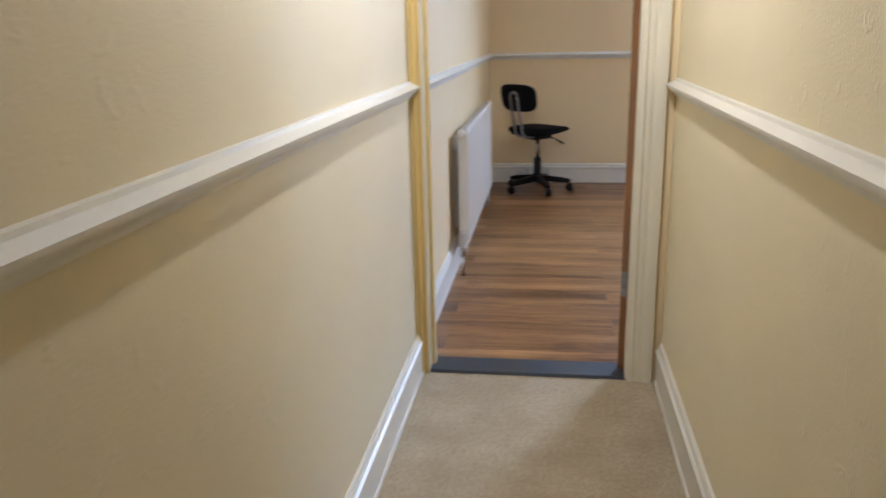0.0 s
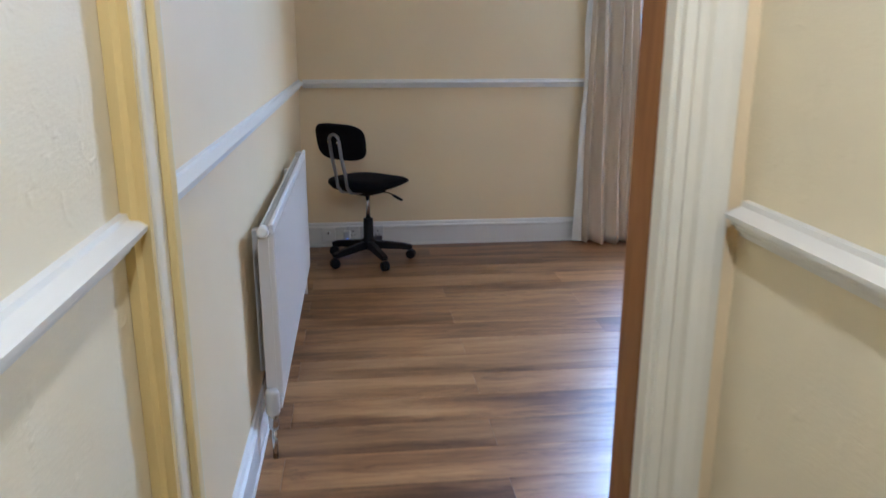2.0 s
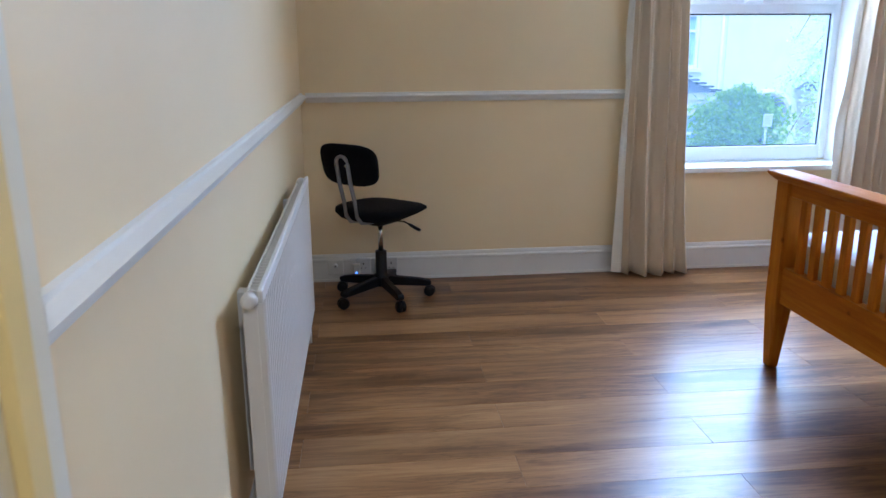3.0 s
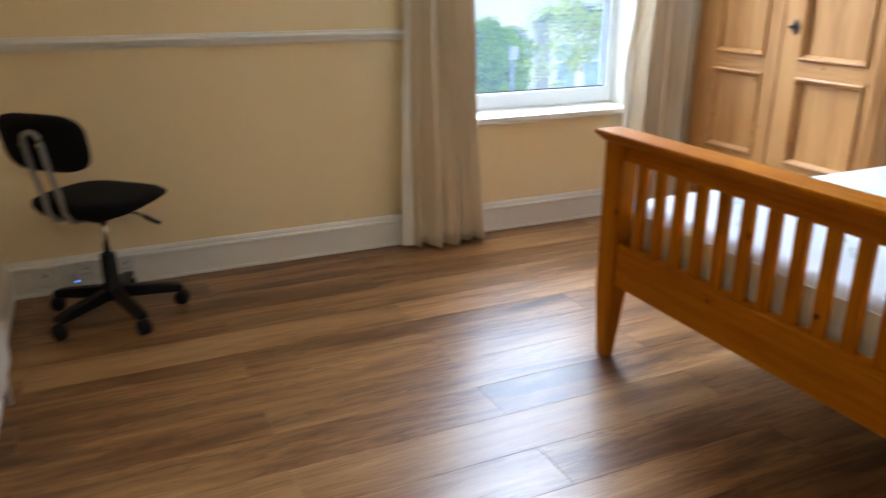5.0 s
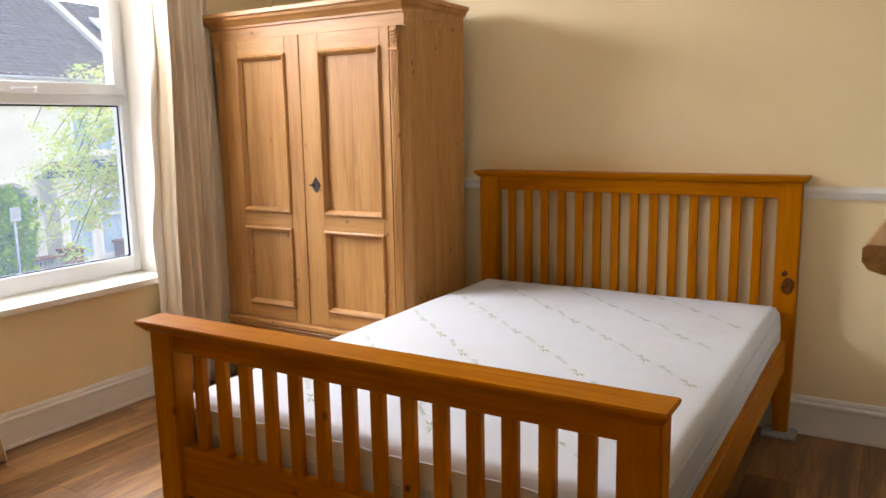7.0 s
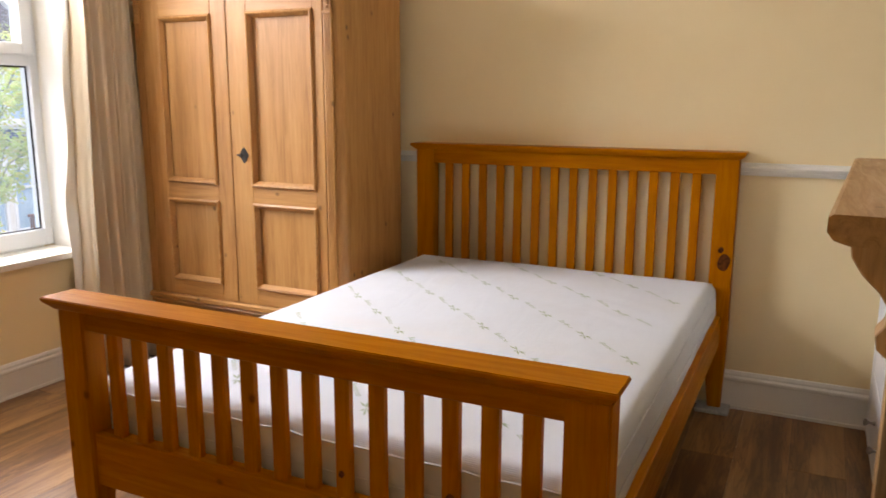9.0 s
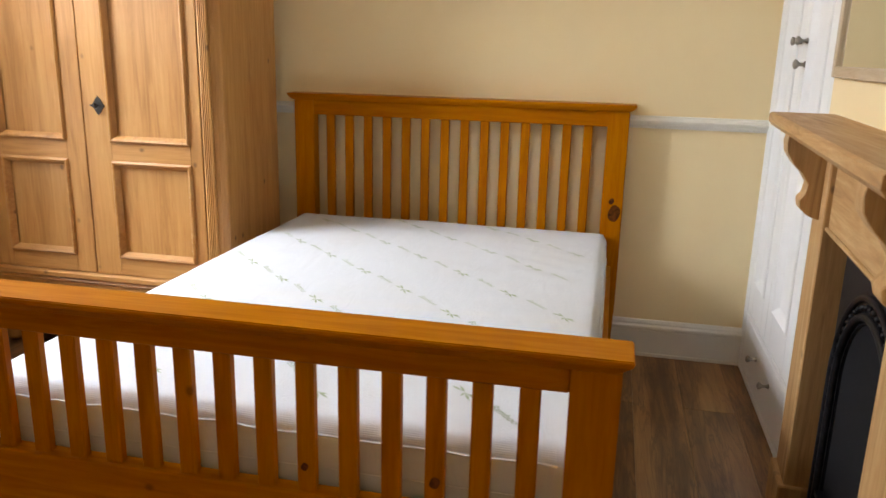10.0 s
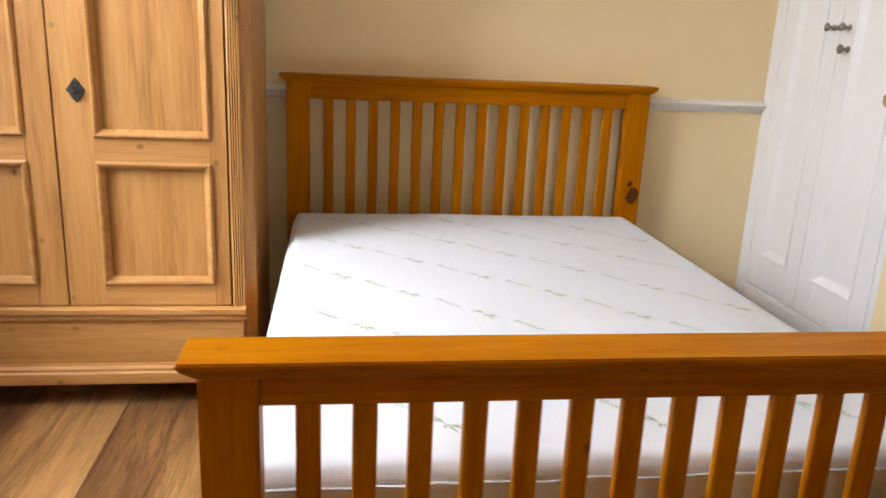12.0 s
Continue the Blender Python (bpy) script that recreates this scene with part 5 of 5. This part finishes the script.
def house(name, x0, x1, bay_x, up_x, door_x):
    h = thing(name, ((x0 + x1) / 2, FY, GZ), "cream rendered two-storey terraced house with a slate-roofed bay", "house", "houses across the street")
    h.matrix_basis = Matrix.Translation((-0.31, 0, 0.04))
    ax, r = door_x, 0.62
    spring = -0.78
    n = 14
    # front wall with the arched porch cut through it
    bm = bmesh.new()

    def slab(a, b, c, d):
        box(bm, a, b, FY, FY + 0.3, c, d)

    slab(x0, ax - r, GZ, 0.2)
    slab(ax + r, x1, GZ, 0.2)
    uw, u0, u1 = 0.72, 0.62, 2.12
    slab(x0, up_x - uw, 0.2, EAVE)
    slab(up_x + uw, x1, 0.2, EAVE)
    slab(up_x - uw, up_x + uw, 0.2, u0)
    slab(up_x - uw, up_x + uw, u1, EAVE)
    arc = [(ax - r * math.cos(math.pi * i / n), spring + r * math.sin(math.pi * i / n)) for i in range(n + 1)]
    for (a, z), (b, w) in zip(arc, arc[1:]):
        f = [bm.verts.new(p) for p in ((a, FY, z), (b, FY, w), (b, FY, 0.2), (a, FY, 0.2))]
        bm.faces.new(f)
        g = [bm.verts.new(p) for p in ((a, FY, z), (a, FY + 0.9, z), (b, FY + 0.9, w), (b, FY, w))]
        bm.faces.new(g)
    part("wall", bm, RENDER, h)
    # the recess's shade is put into the dark colour of its walls
    part("porch", boxes((ax - r - 0.1, ax - r, FY + 0.3, FY + 1.0, GZ, 0.2), (ax + r, ax + r + 0.1, FY + 0.3, FY + 1.0, GZ, 0.2), (ax - r - 0.1, ax + r + 0.1, FY + 1.0, FY + 1.1, GZ, 0.2)), PORCH_DARK, h, "porch coloured dark for the shade in it, with a dark front door")
    ring = [(ax - (r + 0.10) * math.cos(math.pi * i / n), FY - 0.03, spring + (r + 0.10) * math.sin(math.pi * i / n)) for i in range(n + 1)]
    part("arch_moulding", tube(ring, 0.10, 6), STONE, h)
    part("impost", boxes((ax + r - 0.02, ax + r + 0.30, FY - 0.08, FY, spring - 0.10, spring + 0.03)), STONE, h)
    part("impost", boxes((ax - r - 0.30, ax - r + 0.02, FY - 0.08, FY, spring - 0.10, spring + 0.03)), STONE, h)
    bay(h, bay_x, 0)
    sash_window(h, up_x - 0.36, FY + 0.1, u0, u1, 0.70)
    sash_window(h, up_x + 0.36, FY + 0.1, u0, u1, 0.70)
    part("window_sill", boxes((up_x - uw - 0.1, up_x + uw + 0.1, FY - 0.12, FY + 0.05, u0 - 0.10, u0)), STONE, h)
    part("gutter", boxes((x0, x1, FY - 0.32, FY - 0.20, EAVE - 0.02, EAVE + 0.08)), UPVC, h)
    part("fascia", boxes((x0, x1, FY - 0.20, FY, EAVE - 0.16, EAVE)), STONE, h)
    part("downpipe", lathe([(0.045, GZ), (0.045, EAVE)], 8, (x1 - 0.15, FY - 0.06, 0)), UPVC, h, "", True)
    # roof of lapped courses
    bm = bmesh.new()
    slope, courses = 0.68, 26
    for k in range(courses):
        s0 = -0.34 + k * 0.165
        y0, y1 = FY + s0, FY + s0 + 0.19
        z0 = EAVE + 0.03 + (s0 + 0.34) * slope
        z1 = z0 + 0.19 * slope
        n_roll = int((x1 - x0) / 0.10)
        top, low, eave = [], [], []
        for j in range(n_roll + 1):
            x = x0 + (x1 - x0) * j / n_roll
            roll = 0.022 * math.sin(2 * math.pi * x / 0.30)
            low.append(bm.verts.new((x, y0, z0 + 0.045 + roll)))
            top.append(bm.verts.new((x, y1, z1 + roll * 0.6)))
            eave.append(bm.verts.new((x, y0, z0 - 0.01)))
        for j in range(n_roll):
            bm.faces.new((low[j], low[j + 1], top[j + 1], top[j])), bm.faces.new((eave[j], eave[j + 1], low[j + 1], low[j]))
    part("roof", bm, ROOFTILE, h, "lapped brown-grey tiles")
    back = FY - 0.34 + courses * 0.165
    part("rear_roof", prism([(back, EAVE + 0.03 + courses * 0.165 * slope), (back + 4.3, EAVE), (back, EAVE)], "x", x0, x1), ROOFTILE, h)
    cop = part("verge_coping", prism([(FY - 0.3, EAVE + 0.02), (FY - 0.3, EAVE + 0.20), (back, EAVE + 0.22 + courses * 0.165 * slope), (back, EAVE)], "x", x1 - 0.16, x1 + 0.10), STONE, h, "pale coping between the roofs")
    return h


house("house", 10.62, 16.05, 14.05, 14.75, 12.0)
house("house", 4.6, 10.60, 8.75, 9.1, 6.6)
far = house("house", 16.17, 21.9, 18.3, 18.3, 20.6)
part("skylight", prism([(25.4, EAVE + 1.40), (26.4, EAVE + 2.08), (26.4, EAVE + 2.16), (25.4, EAVE + 1.48)], "x", 16.6, 17.9), UPVC, far, "pale roof window")


def garden_wall(x0, x1, y):
    w = thing("garden_wall", (-0.30, 0, 0.0), "low front garden wall of brick and pierced blocks", "wall")
    part("wall_base", boxes((x0, x1, y, y + 0.22, GZ, -2.35)), BRICK, w)
    part("coping", boxes((x0, x1, y - 0.03, y + 0.25, -1.98, -1.90), bevel=0.01), BRICK, w)
    n = int((x1 - x0) / 0.30)
    bl = as_mesh("pierced_block", boxes((0, 0.28, 0, 0.1, 0, 0.05), (0, 0.28, 0, 0.1, 0.32, 0.37), (0, 0.05, 0, 0.1, 0.05, 0.32), (0.23, 0.28, 0, 0.1, 0.05, 0.32), (0.10, 0.18, 0, 0.1, 0.05, 0.32), (0.05, 0.23, 0, 0.09, 0.15, 0.22)), PAVING)
    for i in range(n):
        o = new("pierced_block", bl)
        o.parent, o.location = w, (x0 + 0.02 + i * 0.30, y + 0.05, -2.35)
    for px in (x0, x1):
        p = part("pier", boxes((px - 0.24, px + 0.24, y - 0.08, y + 0.32, GZ, -1.86)), BRICK, w)
        part("pier_cap", boxes((px - 0.28, px + 0.28, y - 0.12, y + 0.36, -1.86, -1.78), bevel=0.01), BRICK, p)


garden_wall(9.0, 12.7, 22.4)
garden_wall(14.4, 19.5, 22.4)

PLATE = plain("weathered_sign_plate", (0.50, 0.55, 0.58, 1), 0.5, 0, 0.05)
sign = thing("street_sign", (-0.30, 0, 0.0), "small pale parking sign plate on a grey pole", "sign")
part("pole", lathe([(0.026, GZ + 0.12), (0.026, -0.30)], 10, (9.45, 19.3, 0)), POST_GREY, sign, "", True)
part("plate", boxes((9.34, 9.56, 19.235, 19.255, -0.52, -0.23), bevel=0.004), PLATE, sign)
part("plate_marks", boxes(*[(9.37, 9.53 - 0.03 * (i % 2), 19.231, 19.236, -0.29 - i * 0.055, -0.265 - i * 0.055) for i in range(4)]), POST_GREY, sign)


def leaves(rng, centres, count, size, spread, mat, name, parent, label):
    verts, faces = [], []
    for _ in range(count):
        c = rng.choice(centres)
        p = Vector(c) + Vector((rng.gauss(0, spread), rng.gauss(0, spread), rng.gauss(0, spread * 0.8)))
        m = Euler((rng.uniform(-1.1, 1.1), rng.uniform(-0.9, 0.9), rng.uniform(0, 6.28))).to_matrix()
        s = size * rng.uniform(0.6, 1.3)
        k = len(verts)
        for q in ((0, -1, 0), (0.42, -0.1, 0.1), (0, 1, -0.1), (-0.42, -0.1, 0.1)):
            verts.append(p + m @ (Vector(q) * s))
        faces.append((k, k + 1, k + 2, k + 3))
    me = bpy.data.meshes.new(name)
    me.from_pydata([tuple(v) for v in verts], [], faces)
    me.materials.append(mat)
    ob = new(name, me)
    ob.parent = parent
    return tagged(ob, label)


def shrub():
    rng = random.Random(11)
    b = thing("shrub", (-0.30, 0, 0.0), "large rounded bright green shrub in a front garden", "shrub")
    cx, cy, cz = 9.95, 21.55, -1.15
    for k in range(5):
        a = k * 1.3
        part("stem", tube([(cx + 0.1 * math.cos(a), cy + 0.1 * math.sin(a), GZ), (cx + 0.35 * math.cos(a), cy + 0.35 * math.sin(a), -2.0), (cx + 0.7 * math.cos(a), cy + 0.6 * math.sin(a), -1.0)], 0.04, 6), BARK, b)
    cs = []
    for _ in range(420):
        d = Vector((rng.gauss(0, 1), rng.gauss(0, 1), rng.gauss(0, 1))).normalized()
        if d.z < -0.75:
            continue
        rr = rng.uniform(0.86, 1.03) * (1 + 0.08 * noise.noise(d * 2.3))
        cs.append((cx + d.x * 1.12 * rr, cy + d.y * 0.95 * rr, cz + d.z * 1.38 * rr))
    leaves(rng, cs, 15000, 0.055, 0.075, BUSH_LEAF, "crown", b, "dense glossy leaves")
    inner = [(cx + rng.uniform(-0.8, 0.8), cy + rng.uniform(-0.6, 0.6), cz + rng.uniform(-1.2, 0.9)) for _ in range(80)]
    leaves(rng, inner, 3500, 0.13, 0.18, BUSH_LEAF, "inner_crown", b, "shaded inner leaves")


shrub()


def street_tree():
    rng = random.Random(23)
    t = thing("street_tree", (-0.30, 0, 0.0), "slender street tree with drooping sparse yellow-green leaves", "tree")
    bx, by = 9.75, 15.2
    part("trunk", tube([(bx, by, GZ), (bx - 0.03, by, -1.5), (bx - 0.08, by + 0.05, 0.3), (bx - 0.1, by, 2.4), (bx, by, 4.2)], 0.10, 9), BARK, t)
    cs = []
    for k in range(17):
        z = rng.uniform(0.2, 2.3)
        L = rng.uniform(1.1, 2.3)
        a = math.pi + rng.uniform(-0.9, 0.9)
        p = Vector((bx - 0.1, by, z))
        pts = [p]
        for s in range(7):
            f = (s + 1) / 7
            q = p + Vector((math.cos(a) * L * f, math.sin(a) * L * f * 0.7, 0.35 * math.sin(f * 2.4) - 1.15 * f * f * rng.uniform(0.7, 1.1)))
            pts.append(q)
            if s > 1:
                for _ in range(3):
                    cs.append(tuple(q + Vector((rng.uniform(-0.14, 0.14), rng.uniform(-0.14, 0.14), rng.uniform(-0.2, 0.05)))))
        part("limb", tube([tuple(q) for q in pts], 0.007, 5), BARK, t)
    leaves(rng, cs, 5600, 0.046, 0.10, TREE_LEAF, "crown", t, "sparse drooping leaves")


street_tree()


# ---- floor planks, laid across the room ----
PW, PL = 0.186, 1.342
pm = boxes((0.0003, PL - 0.0003, 0.0003, PW - 0.0003, -0.012, 0.0), bevel=0.0006)
plank_mesh = as_mesh("plank", pm, LAMINATE)
cut = {}
row0 = 5.274 - 12 * PW
for r in range(20):
    y = row0 + r * PW
    start = 0.408 if r % 2 == 0 else 1.07
    k = -3
    while True:
        a = start + k * PL
        b = a + PL
        k += 1
        if b <= XL + 0.005:
            continue
        if a >= XR - 0.005:
            break
        ca, cb = max(a, XL), min(b, XR)
        c0, c1 = max(y, YS), min(y + PW, YN)
        if c1 - c0 < 0.01 or cb - ca < 0.02:
            continue
        if cb - ca > PL - 0.001 and c1 - c0 > PW - 0.001:
            me = plank_mesh
        else:
            me = as_mesh("plank", boxes((ca - a + 0.0003, cb - a - 0.0003, c0 - y + 0.0003, c1 - y - 0.0003, -0.012, 0.0), bevel=0.0006), LAMINATE)
        o = new("plank", me)
        o.parent, o.location = floor, (a, y, 0)
